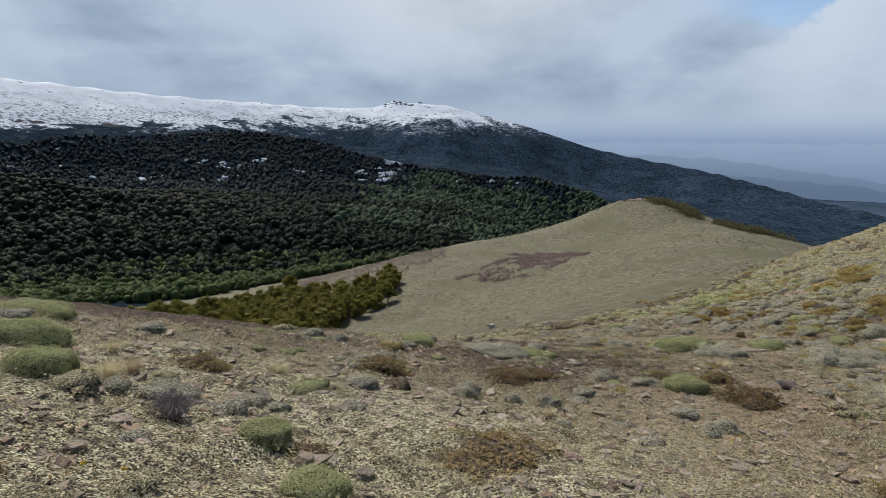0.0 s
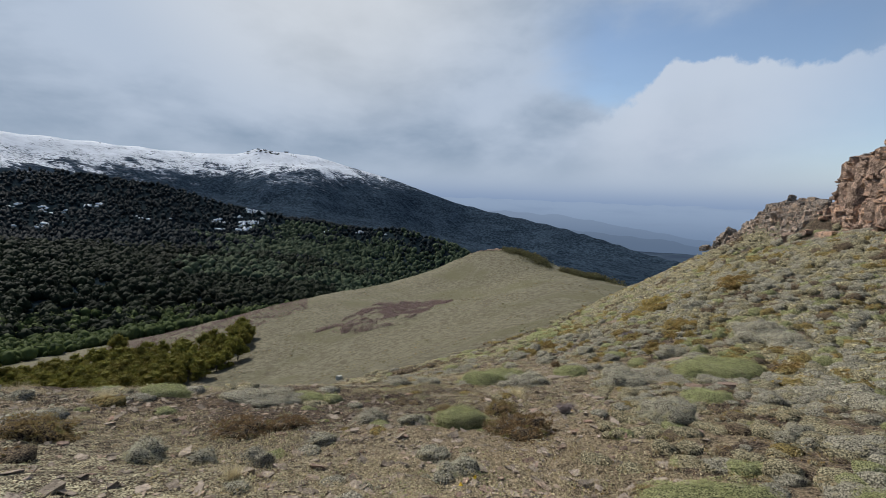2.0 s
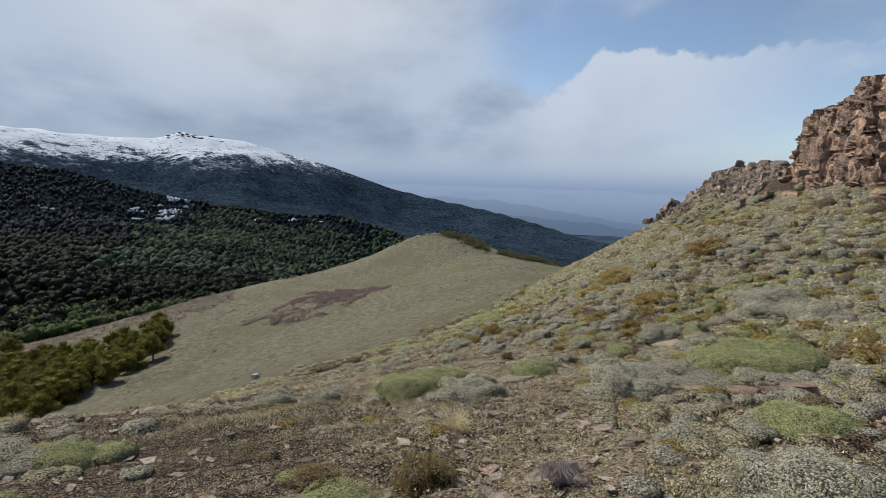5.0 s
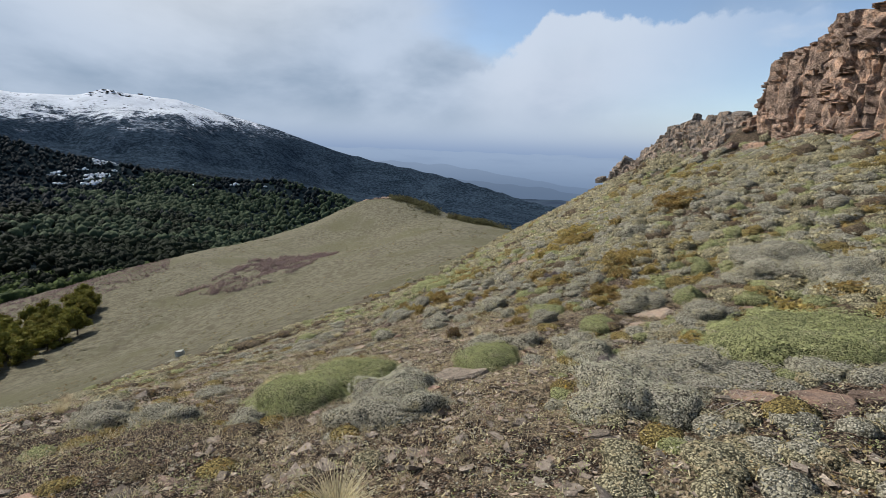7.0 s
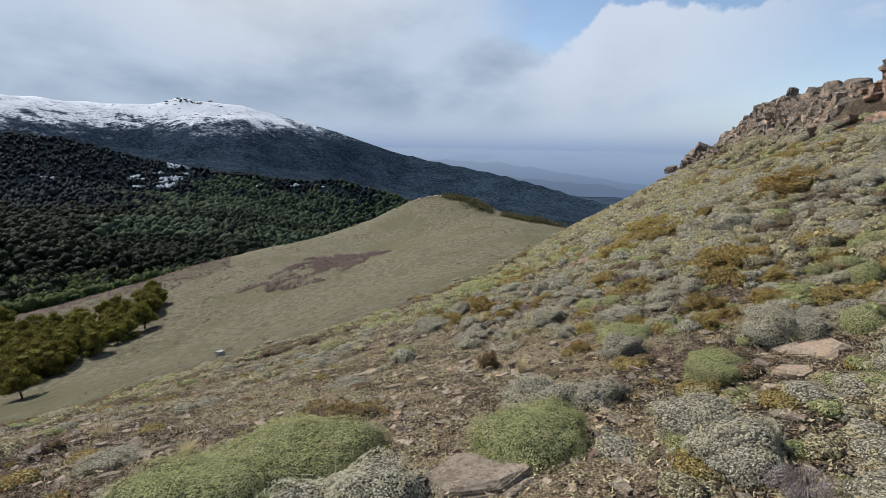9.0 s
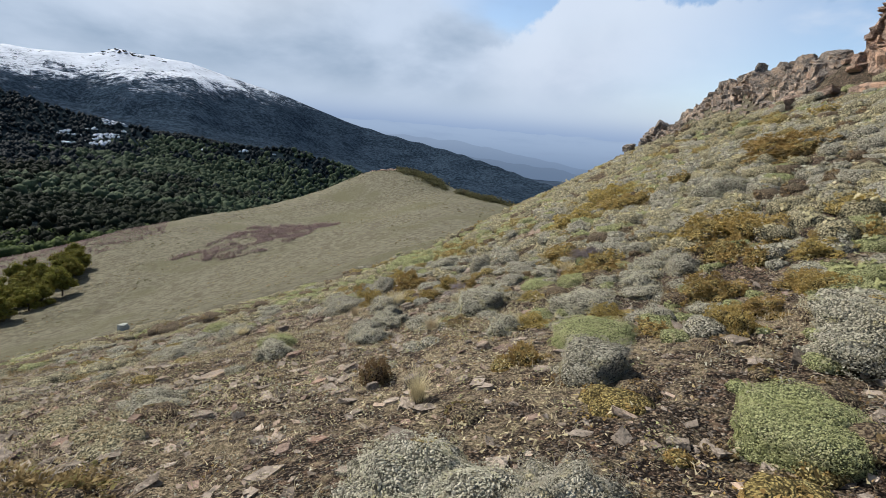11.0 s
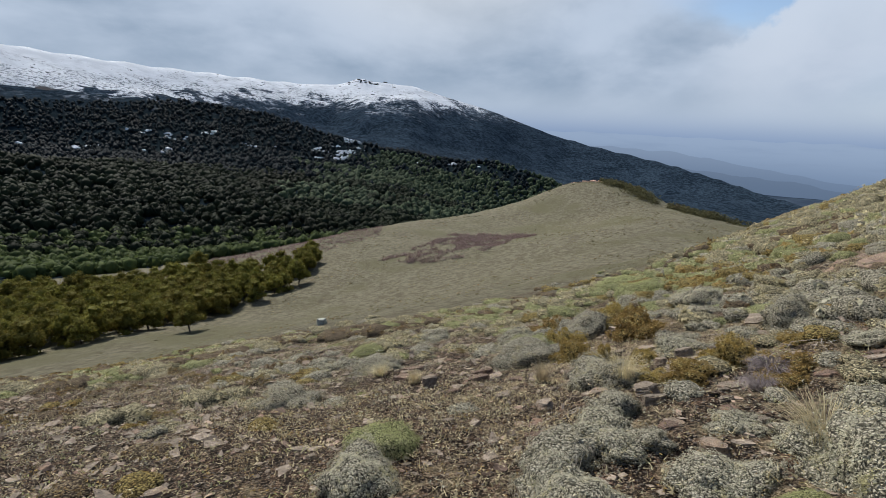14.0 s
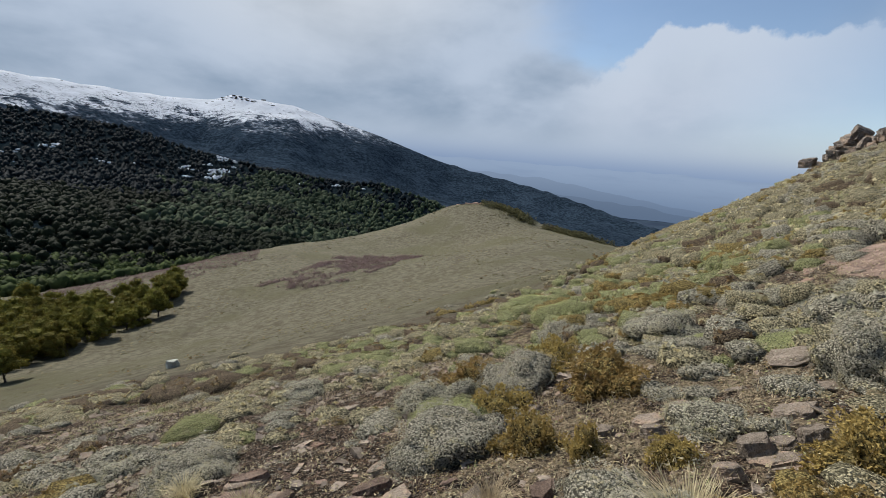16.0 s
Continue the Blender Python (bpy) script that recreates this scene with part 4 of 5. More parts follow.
for _ in range(26):
    s, u = r.uniform(2, 26), r.uniform(-5, 9)
    x, y = 0.5 * s + 0.866 * u, 0.866 * s - 0.5 * u
    if off_way(x, y):
        put_down(TUSSOCK, x, y, r.uniform(0.5, 0.9), r.uniform(0.4, 0.75), r, 0.3, 0.0)
put_down(TUSSOCK, 12.75, 20.3, 1.0, 0.75, r, 0.3, 0.0)
put_down(TUSSOCK, 13.1, 18.5, 1.1, 0.85, r, 0.3, 0.0)

# ---- rock outcrop above the slope ----


def block_mesh(seed, mat, cuts=3, rough=0.055):
    """A split block of bedded rock, about one metre each way."""
    r_ = np.random.RandomState(seed)
    bm = bmesh.new()
    bmesh.ops.create_cube(bm, size=1.0)
    bmesh.ops.subdivide_edges(bm, edges=bm.edges[:], cuts=cuts, use_grid_fill=True)
    skew = r_.uniform(-0.16, 0.16, (3, 3))
    for v in bm.verts:
        c = v.co
        far_ = max(abs(c.x), abs(c.y)) * 2
        c *= 1.0 - 0.05 * (abs(c.x) * 2 > 0.9 and abs(c.y) * 2 > 0.9) - 0.04 * (abs(c.z) * 2 > 0.9 and far_ > 0.9)
        push = Vector(r_.uniform(-rough, rough, 3))
        v.co = c + push + Vector((c.y * skew[0, 1] + c.z * skew[0, 2], c.x * skew[1, 0] + c.z * skew[1, 2], c.x * skew[2, 0] * 0.5))
    me = bpy.data.meshes.new("rock")
    bm.to_mesh(me)
    bm.free()
    me.materials.append(mat)
    return me


BLOCKS = [block_mesh(700 + i, cliff_mat) for i in range(10)]
CRAGS = [block_mesh(720 + i, crag_mat) for i in range(8)]
FACE = ((31.6, 23.8), (30.7, 22.2), (29.6, 20.4), (28.2, 18.3), (27.6, 15.6), (27.6, 12.4), (29.0, 8.5))
FACE_TOP = ((0.0, 0.4), (1.25, 0.9), (1.55, 1.8), (1.8, 2.7), (2.05, 3.4), (3.0, 3.6), (4.6, 3.6), (5.2, 3.85), (6.0, 4.05), (7.0, 4.3), (8.0, 4.7), (10.4, 5.2), (17.4, 5.8))
steps = [0.0]
for (ax, ay), (bx, by) in zip(FACE, FACE[1:]):
    steps.append(steps[-1] + math.hypot(bx - ax, by - ay))


def along(s):
    return float(np.interp(s, steps, [p[0] for p in FACE])), float(np.interp(s, steps, [p[1] for p in FACE]))


outcrop = thing("rock_outcrop", "brown bedded rock outcrop with dark cracks above slope", "rock", at=(31.0, 17.0, ground(31.0, 17.0) - 0.3))
base = Matrix.Translation(outcrop.location)
r = np.random.RandomState(71)


def rock_part(parent, at, size, turn, name="rock", kinds=BLOCKS):
    ob = new(name, kinds[r.randint(len(kinds))])
    ob.parent = parent
    ob.matrix_basis = Matrix.Translation(Vector(at) - parent.location) @ pose(0, 0, 0, *turn) @ Matrix.Diagonal((*size, 1))
    return ob


s = 1.2
column = 0
while s < steps[-1]:
    coarse_ = 1.0 if s < 9.5 else 2.4
    # buttresses a metre or so wide, parted by narrow fissures
    buttress = r.uniform(0.75, 1.35) * coarse_ if s > 2.0 else 0.28
    proud = r.uniform(-0.25, 0.25)
    inner = 0.0
    while inner < buttress:
        wide = min(r.uniform(0.35, 0.8) * coarse_, buttress - inner + 0.1)
        mid = s + inner + wide / 2
        x, y = along(mid)
        x2, y2 = along(min(mid + 0.2, steps[-1]))
        face_turn = math.degrees(math.atan2(y2 - y, x2 - x)) if (x2, y2) != (x, y) else -60
        inward = Vector((math.cos(radians(face_turn + 90)), math.sin(radians(face_turn + 90)), 0))
        top = float(np.interp(mid, [q[0] for q in FACE_TOP], [q[1] for q in FACE_TOP])) + r.uniform(-0.12, 0.08)
        z = ground(x, y) - 0.5
        start = z
        shift = proud + r.uniform(-0.08, 0.08)
        while z < top - 0.06:
            tall = min(r.choice((0.14, 0.22, 0.34, 0.6, 0.9, 1.2) if mid > 2.4 else (0.3, 0.5, 0.7)) * r.uniform(0.85, 1.15) * coarse_, max(top - z, 0.15))
            deep = r.uniform(2.0, 2.6)
            setback = 0.13 * (z - start) - shift + r.uniform(-0.09, 0.09) + (r.uniform(0.1, 0.25) if r.rand() < 0.15 else 0.0) + (0.15 if mid < 2.4 else 0.0)
            c = Vector((x, y, z + tall / 2)) + inward * (setback + deep / 2)
            rock_part(outcrop, c, (wide * r.uniform(1.08, 1.2), deep, tall * 1.12), (r.uniform(-3, 3), r.uniform(-4, 4), face_turn + r.uniform(-7, 7)))
            z += tall
        inner += wide * 0.95
    s += buttress + 0.06 * coarse_
    column += 1
# the hill mass behind the face
for i in range(2, 9):
    s = i * 1.9 + 2.2
    x, y = along(s)
    top = float(np.interp(s, [q[0] for q in FACE_TOP], [q[1] for q in FACE_TOP]))
    g = ground(x + 3.4, y) - 1.0
    if s > 3.8:
        rock_part(outcrop, (x + 4.2, y - 0.6, (g + top - 0.6) / 2), (4.6, 2.6, max(top - 0.6 - g, 1.0)), (0, 0, r.uniform(-12, 12)))
# small perched stone on the rim
x, y = along(5.5)
for lift, size in ((4.0, 0.62), (4.22, 0.45), (4.42, 0.3)):
    rock_part(outcrop, (x + 0.95, y - 0.3, lift), (size, size * 0.8, 0.3), (r.uniform(-8, 8), r.uniform(-8, 8), r.uniform(0, 180)))
# foot of the face: fallen blocks
for i in range(46):
    s = r.uniform(0, 15)
    x, y = along(s)
    x, y = x - r.uniform(0.0, 1.6) ** 1.5, y + r.uniform(-0.4, 0.4)
    d = r.uniform(0.25, 0.8)
    rock_part(outcrop, (x, y, ground(x, y) + d * 0.12), (d, d * r.uniform(0.6, 1.0), d * r.uniform(0.4, 0.8)), (r.uniform(-20, 20), r.uniform(-20, 20), r.uniform(0, 360)))

rubble = thing("rock_ridge", "broken brown rock ridge with loose blocks on crest", "rock", at=(36.0, 29.0, ground(36.0, 29.0) - 0.2))
for i in range(290):
    q = 0.2 + 4.7 * r.rand() ** 0.8
    off_ = r.normal(0.1, 0.55)
    x = float(np.interp(q, range(6), [p[0] for p in CREST])) - 0.75 * off_
    y = float(np.interp(q, range(6), [p[1] for p in CREST])) + 0.6 * off_
    d = r.uniform(0.22, 0.5) if i % 5 else r.uniform(0.5, 0.85)
    rock_part(rubble, (x, y, ground(x, y) + d * r.uniform(0.0, 0.3)), (d, d * r.uniform(0.6, 1.0), d * r.uniform(0.5, 0.95)), (r.uniform(-22, 22), r.uniform(-22, 22), r.uniform(0, 360)), "rock", CRAGS)
# loose broken stones lying between the blocks
q = 0.2 + 4.8 * r.rand(1800) ** 0.8
off_ = r.normal(0.2, 0.7, 1800)
x, y = np.interp(q, range(6), [p[0] for p in CREST]) - 0.75 * off_, np.interp(q, range(6), [p[1] for p in CREST]) + 0.6 * off_
p_ = np.stack([x, y, height(x, y) + 0.03], 1)
v, f = scatter_shapes(CUBE, p_ - np.array(rubble.location), r.uniform(0.05, 0.17, (1800, 1)) * np.array([1.3, 0.9, 0.75]), 0.7, r, 0.25)
broken = part("scree", mesh_of("scree", v, f, crag_mat), rubble, "small broken brown stones")
broken["kind"] = "stuff"
# upright splinters along the crest, and a lone stack at its lower end
for x, y, wide, tall in ((36.8, 29.5, 0.5, 1.0), (35.4, 27.6, 0.42, 0.7), (34.0, 25.7, 0.6, 0.75), (34.5, 26.3, 0.4, 0.8), (38.0, 32.0, 0.7, 0.8), (38.9, 34.8, 0.6, 0.7), (33.0, 24.3, 0.7, 0.6)):
    rock_part(rubble, (x, y, ground(x, y) + 0.3 * tall), (wide, wide * 0.8, tall), (r.uniform(-12, 12), r.uniform(-12, 12), r.uniform(0, 360)), "rock", CRAGS)
for i in range(26):
    x, y = 40.2 + r.normal(0, 0.38), 38.9 + r.normal(0, 0.38)
    rock_part(rubble, (x, y, ground(x, y) + 0.058 * i), (r.uniform(0.5, 0.9), 0.7, r.uniform(0.35, 0.65)), (r.uniform(-25, 25), r.uniform(-25, 25), r.uniform(0, 360)), "rock", CRAGS)

# ---- loose cover of the near slope ----


def stuff(name, label, category, v, f, mat, smooth_shade=False):
    return tagged(new(name, mesh_of(name, v, f, mat, smooth_shade)), label, category, kind="stuff")


def slope_points(count, s_span, u_span, r_, keep=None):
    s_, u_ = r_.uniform(*s_span, count * 3), r_.uniform(*u_span, count * 3)
    if keep is not None:
        ok = r_.rand(count * 3) < keep(s_, u_)
        s_, u_ = s_[ok], u_[ok]
    s_, u_ = s_[:count], u_[:count]
    x, y = 0.5 * s_ + 0.866 * u_, 0.866 * s_ - 0.5 * u_
    return np.stack([x, y, height(x, y)], 1)


r = np.random.RandomState(81)


def stony(s_, u_):
    x, y = 0.5 * s_ + 0.866 * u_, 0.866 * s_ - 0.5 * u_
    return np.clip(0.25 + 0.9 * wobble(x, y, 1.7, 25) + np.interp(u_, (-8, 0, 3, 6), (0.5, 0.4, 0.15, -0.2)), 0.02, 1)


for count, lo, hi, mat, name in ((11000, 0.008, 0.024, slate_mat, "stone_chips"), (3400, 0.02, 0.055, slate_mat, "small_stones"), (900, 0.015, 0.05, red_mat, "reddish_stones")):
    p_ = slope_points(count, (0, 30), (-9, 6.5), r, stony)
    d = r.uniform(lo, hi, (len(p_), 1)) * (0.7 + 0.6 * r.rand(len(p_), 1))
    size = d * np.stack([r.uniform(0.8, 1.5, len(p_)), r.uniform(0.6, 1.0, len(p_)), r.uniform(0.18, 0.42, len(p_))], 1)
    v, f = scatter_shapes(CUBE, p_ + np.array([0, 0, 0.004]), size, 0.9, r, 0.22)
    stuff(name, "flat angular grey-brown stones strewn on soil", "stones", v, f, mat)


def tufts(p_, per, spread, tall, leaf, slim, r_, fan=0.6, upright=False):
    """Clusters of upright leaves at the given places."""
    k = len(p_)
    foot = np.repeat(p_, per, 0) + r_.randn(k * per, 3) * np.array([spread, spread, 0.0]) * np.repeat(0.6 + 0.8 * r_.rand(k, 1), per, 0)
    d = foot - np.repeat(p_, per, 0)
    nor = d / (np.linalg.norm(d, axis=1)[:, None] + 1e-6) * 0.6 + np.array([0, 0, 1.0])
    foot[:, 2] += tall * r_.rand(k * per) * np.exp(-(d ** 2).sum(1) / (2 * spread ** 2))
    return leaves(foot, nor, leaf, r_, fan, slim, upright)


def patches(seed, step, lean, bald=1.0):
    def keep(s_, u_):
        x, y = 0.5 * s_ + 0.866 * u_, 0.866 * s_ - 0.5 * u_
        bald_ = np.interp(s_ + 1.5 * u_, (3, 9, 15), (bald, 0.5 + 0.5 * bald, 1.0))
        return np.clip(0.3 + 1.1 * wobble(x, y, step, seed) + np.interp(u_, (-9, 0, 4, 12), lean), 0.02, 1) * bald_
    return keep


for name, label, count, per, spread, tall, leaf, slim, mat, lean, seed in (
        ("dry_grass", "short dry straw-coloured grass between stones", 19000, 8, 0.045, 0.02, 0.065, 0.09, straw_mat, (0.05, 0.12, -0.1, -0.25), 41),
        ("grey_herbs", "low grey-green herbs and twigs on the slope", 12000, 12, 0.06, 0.045, 0.026, 0.5, grey_mat, (0.0, 0.0, 0.4, 0.5), 42),
        ("straw_litter", "pale dry straw and broken stalks on soil", 9000, 9, 0.09, 0.006, 0.06, 0.11, straw_mat, (0.2, 0.2, -0.1, -0.25), 40),
        ("brown_litter", "brown dry leaves and litter on soil", 12000, 11, 0.09, 0.03, 0.024, 0.45, brown_mat, (0.2, 0.3, 0.0, -0.1), 43),
        ("green_moss", "small green mossy herbs between stones", 6000, 16, 0.05, 0.03, 0.024, 0.55, cushion_mat, (0.05, 0.1, 0.1, 0.0), 44),
        ("olive_herbs", "low olive-green herbs matted on the soil", 13000, 12, 0.08, 0.075, 0.042, 0.35, olive_mat, (0.0, 0.1, 0.3, 0.2), 56),
        ("ochre_herbs", "low ochre-yellow herbs on the slope", 2400, 14, 0.06, 0.05, 0.028, 0.5, yellow_mat, (-0.35, -0.3, 0.1, 0.4), 45)):
    p_ = slope_points(count, (0, 32), (-9, 13), r, patches(seed, 1.9, lean))
    v, f = tufts(p_, per, spread, tall, leaf, slim, r, 0.6, slim < 0.1)
    stuff(name, label, "ground cover", v, f, mat)

# small mounds of shrub close by and shrubs farther off, too many to count


def pillows(name, label, p_, lo, hi, per, mat, body, r_, leaf=0.0):
    """Low leafy pillows: a dark heart under a coat of leaves, each pillow with a few bumps."""
    p_ = p_[crest_bank(p_[:, 0], p_[:, 1]) < 0.3]
    near_by = p_[r_.rand(len(p_)) < 0.75]
    shift = r_.randn(len(near_by), 2) * hi * 0.4
    near_by = np.c_[near_by[:, :2] + shift, height(near_by[:, 0] + shift[:, 0], near_by[:, 1] + shift[:, 1])]
    p_ = np.concatenate([p_, near_by])
    k = len(p_)
    d = lo + (hi - lo) * r_.rand(k, 1) ** 1.6
    squash = r_.uniform(0.34, 0.68, (k, 1)) if leaf else r_.uniform(0.45, 0.85, (k, 1))
    squash *= np.interp(rightward(p_[:, 0], p_[:, 1]), (0, 4), (0.6, 1.0))[:, None]
    v, f = ICO[2 if leaf else 1]
    v, f = scatter_shapes((dome(v), f), p_, d * np.concatenate([np.full((k, 2), 0.92), squash * 0.92], 1), 0.3 if leaf else 0.45, r_)
    stuff(name + "_body", "tight leaf heads of low rounded plants", "shrubs", v, f, body, True)
    fan = 5
    heads = half_ball(k * (per // fan), r_, 0.0)
    per = per // fan * fan
    off = r_.randn(k * per, 3) * 0.10
    way = np.repeat(heads, fan, 0) + off
    way /= np.linalg.norm(way, axis=1)[:, None]
    bump = r_.randn(k, 5, 3)
    bump /= np.linalg.norm(bump, axis=2)[:, :, None]
    near = np.exp(-((way.reshape(k, per, 1, 3) - bump[:, None]) ** 2).sum(-1) / 0.3).max(2).reshape(-1, 1)
    dd, ss = np.repeat(d, per, 0), np.repeat(squash, per, 0)
    tall = np.concatenate([np.ones((len(way), 2)), ss], 1)
    foot = np.repeat(p_, per, 0) + dome(way) * dd * tall * (0.80 + 0.2 * near) * np.repeat(0.92 + 0.14 * r_.rand(len(heads), 1), fan, 0)
    size = np.full_like(dd, leaf * 1.3) if leaf else np.minimum(dd * 0.32, 0.03 + 0.12 * dd)
    v, f = leaves(foot, np.repeat(heads, fan, 0) + 3 * off, size, r_, 0.55, 0.7)
    stuff(name, label, "shrubs", v, f, mat)


for name, count, mat, body, lean, seed in (("grey", 2700, grey_mat, grey_body, (-0.38, -0.36, 0.45, 0.6), 46), ("olive", 2800, olive_mat, olive_body, (-0.5, -0.4, 0.4, 0.5), 50), ("ochre", 560, yellow_mat, yellow_body, (-0.6, -0.6, 0.1, 0.35), 47), ("green", 900, cushion_mat, green_body, (-0.5, -0.45, 0.25, 0.3), 48), ("brown", 500, brown_mat, brown_body, (-0.5, -0.4, 0.15, 0.15), 49)):
    p_ = slope_points(count, (0, 33), (-9, 15), r, patches(seed, 2.8, lean, 0.2))
    p_ = p_[[all((a - c) ** 2 + (b - d_) ** 2 > e * e for c, d_, e in bare) for a, b, _ in p_]]
    gap_ = np.array([min((a - c) ** 2 + (b - d_) ** 2 for c, d_ in WAY) for a, b, _ in p_])
    close = (gap_ > 0.8 ** 2) & (gap_ < 4.6 ** 2)
    pillows(name + "_cushions", "small low rounded plants beside the path", p_[close], 0.05, 0.20, 170, mat, body, r, 0.02)
    pillows(name + "_mounds", "small low rounded plants among the stones", p_[gap_ >= 4.6 ** 2], 0.08, 0.34, 44, mat, body, r)

for name, count, mat, body, lean, seed in (("far_olive_shrubs", 4800, olive_mat, olive_body, (-0.4, -0.25, 0.3, 0.4), 55), ("far_grey_shrubs", 1500, grey_mat, grey_body, (0.0, 0.1, 0.3, 0.4), 51), ("far_ochre_shrubs", 1500, yellow_mat, yellow_body, (-0.3, -0.2, 0.1, 0.3), 52), ("far_green_cushions", 1700, cushion_mat, green_body, (0.05, 0.1, 0.1, 0.1), 53), ("far_brown_shrubs", 1300, brown_mat, brown_body, (0.1, 0.1, 0.0, 0.0), 54)):
    p_ = slope_points(int(count * 1.12), (14, 70), (-16, 24), r, patches(seed, 4.5, lean))
    s_, u_ = 0.5 * p_[:, 0] + 0.866 * p_[:, 1], 0.866 * p_[:, 0] - 0.5 * p_[:, 1]
    brow = np.interp(u_, (-16, -8, 0, 8, 24), (28, 33, 40, 50, 62)) + np.minimum(r.exponential(3.5, len(p_)), 14)
    p_ = p_[((s_ > 30) | (u_ > 12) | (u_ < -9)) & (s_ < brow)]
    pillows(name, "low rounded shrubs covering the slope", p_, 0.15, 0.5, 30, mat, body, r)

# dead pale branches lying at the foot of shrubs
for bx, by, size in ((10.0, 10.1, 0.5), (9.4, 9.9, 0.5), (11.0, 10.0, 0.6), (7.9, 12.3, 0.5), (2.6, 8.4, 0.45), (13.2, 15.6, 0.6), (12.0, 19.8, 0.5), (14.6, 20.2, 0.6), (16.0, 14.2, 0.7), (6.1, 7.9, 0.5)):
    gx_, gy_ = slope_of(bx, by)
    branch = thing("dead_branch", "bleached dry branch with bare twigs on soil", "branch", "dead branches", (bx, by, ground(bx, by) + 0.03))
    branch.rotation_euler = (math.atan(gy_), -math.atan(gx_), 0)
    for _ in range(9):
        v, f = stems(1, r, size * r.uniform(0.5, 1.0), 0.05, 0.0045, 0.15)
        part("twig", mesh_of("twig", v, f, twig_mat), branch)

# a few small yellow flower heads close to the path
flower_mat, n = material("yellow_petals", 0.6)
finish(n, n.mix(n.noise(n.where, 40.0, 2.0), (0.55, 0.36, 0.02), (0.72, 0.52, 0.05)))
for fx, fy in ((-2.25, 2.95), (-2.05, 3.05), (-1.45, 2.55), (1.75, 3.3), (2.0, 3.05), (3.9, 5.6), (4.1, 5.75), (4.6, 4.4), (6.9, 8.6), (9.2, 11.2)):
    flower = thing("yellow_flower", "tiny yellow flower head on stony ground", "flower", "yellow flowers", (fx, fy, ground(fx, fy)))
    way = half_ball(26, r, 0.1)
    v, f = leaves(way * 0.012 + np.array([0, 0, 0.05]), way, 0.022, r, 0.3, 0.6)
    part("petal_head", mesh_of("petal_head", v, f, flower_mat), flower)
    v, f = stems(3, r, 0.01, 0.055, 0.002, 0.9)
    part("stalk", mesh_of("stalk", v, f, straw_mat), flower)

# ---- meadow: tussocks, bare pink scrub, brush on the far shoulder ----


def polar_points(count, az, reach, r_):
    a = np.radians(r_.uniform(*az, count))
    q = np.sqrt(r_.uniform(reach[0] ** 2, reach[1] ** 2, count))
    x, y = CX + q * np.sin(a), CY + q * np.cos(a)
    return np.stack([x, y, height(x, y)], 1), np.degrees(a), q


p_, a_, q_ = polar_points(9000, (-30, 48), (38, 232), r)
keep = (wobble(p_[:, 0], p_[:, 1], 11.0, 61) + 0.5 * wobble(p_[:, 0], p_[:, 1], 3.5, 62) > -0.15) & (q_ < np.interp(a_, (-30, -20, -9, 0, 20, 48), (70, 100, 195, 205, 232, 232)))
p_ = p_[keep]
d = r.uniform(0.12, 0.34, (len(p_), 1)) * np.interp(q_[keep], (38, 230), (0.7, 1.3))[:, None]
v, f = scatter_shapes(ICO[1], p_, d * np.array([1.3, 1.0, 0.5]), 0.5, r)
stuff("meadow_tussocks", "short dry grass tussocks on the meadow knoll", "grass", v, f, turf_mat)
dark = r.rand(len(p_)) < 0.05
v, f = tufts(p_[dark], 12, 0.28, 0.25, 0.26, 0.6, r)
stuff("meadow_bushes", "scattered small dark bushes on dry meadow", "shrubs", v, f, brown_mat)

# bare pinkish scrub in a broad ragged drift
xy = np.stack([r.uniform(-2, 54, 5200), r.uniform(122, 186, 5200)], 1)
near_edge = np.interp(xy[:, 0], (0, 6, 14, 27, 44, 52), (150, 136, 129, 128, 146, 165))
far_edge = np.interp(xy[:, 0], (0, 6, 14, 27, 44, 52), (140, 143, 150, 174, 180, 166))
ragged = 0.45 * wobble(xy[:, 0] + 0.4 * xy[:, 1], xy[:, 1] * 0.5, 6.0, 67) + 0.8 * wobble(xy[:, 0], xy[:, 1], 2.6, 64)
xy = xy[(xy[:, 1] > near_edge) & (xy[:, 1] < far_edge) & (ragged > -0.05)][:1600]
p_ = np.c_[xy, height(xy[:, 0], xy[:, 1])]
v, f = tufts(p_, 26, 0.5, 0.75, 0.42, 0.35, r)
stuff("pink_scrub", "leafless pinkish-brown scrub on the meadow", "shrubs", v, f, pink_mat)

# brush and stones along the knoll's far shoulder and top
brush_mat = leafy("olive_brush", (0.05, 0.047, 0.022), (0.13, 0.118, 0.055), (0.10, 0.08, 0.045), 0.25, 0.2)
q = r.rand(800)
x = 90 + 22 * q + r.normal(0, 3.0, 800) + 4
y = 222 - 62 * q + r.normal(0, 4.0, 800)
p_ = np.stack([x, y, height(x, y)], 1)
p_ = p_[wobble(p_[:, 0], p_[:, 1], 9.0, 66) > -0.1]
v, f = tufts(p_, 36, 0.85, 2.4, 0.7, 0.55, r)
stuff("shoulder_brush", "dark olive brush along the knoll shoulder", "shrubs", v, f, brush_mat)
p_ = np.stack([90 + r.normal(0, 5, 90), 222 + r.normal(0, 4, 90)], 1)
p_ = np.c_[p_, height(p_[:, 0], p_[:, 1])]
v, f = scatter_shapes(CUBE, p_, r.uniform(0.2, 0.75, (90, 1)) * np.array([1, 0.8, 0.6]), 0.8, r)
stuff("summit_stones", "grey-brown stones on the knoll top", "stones", v, f, cliff_mat)
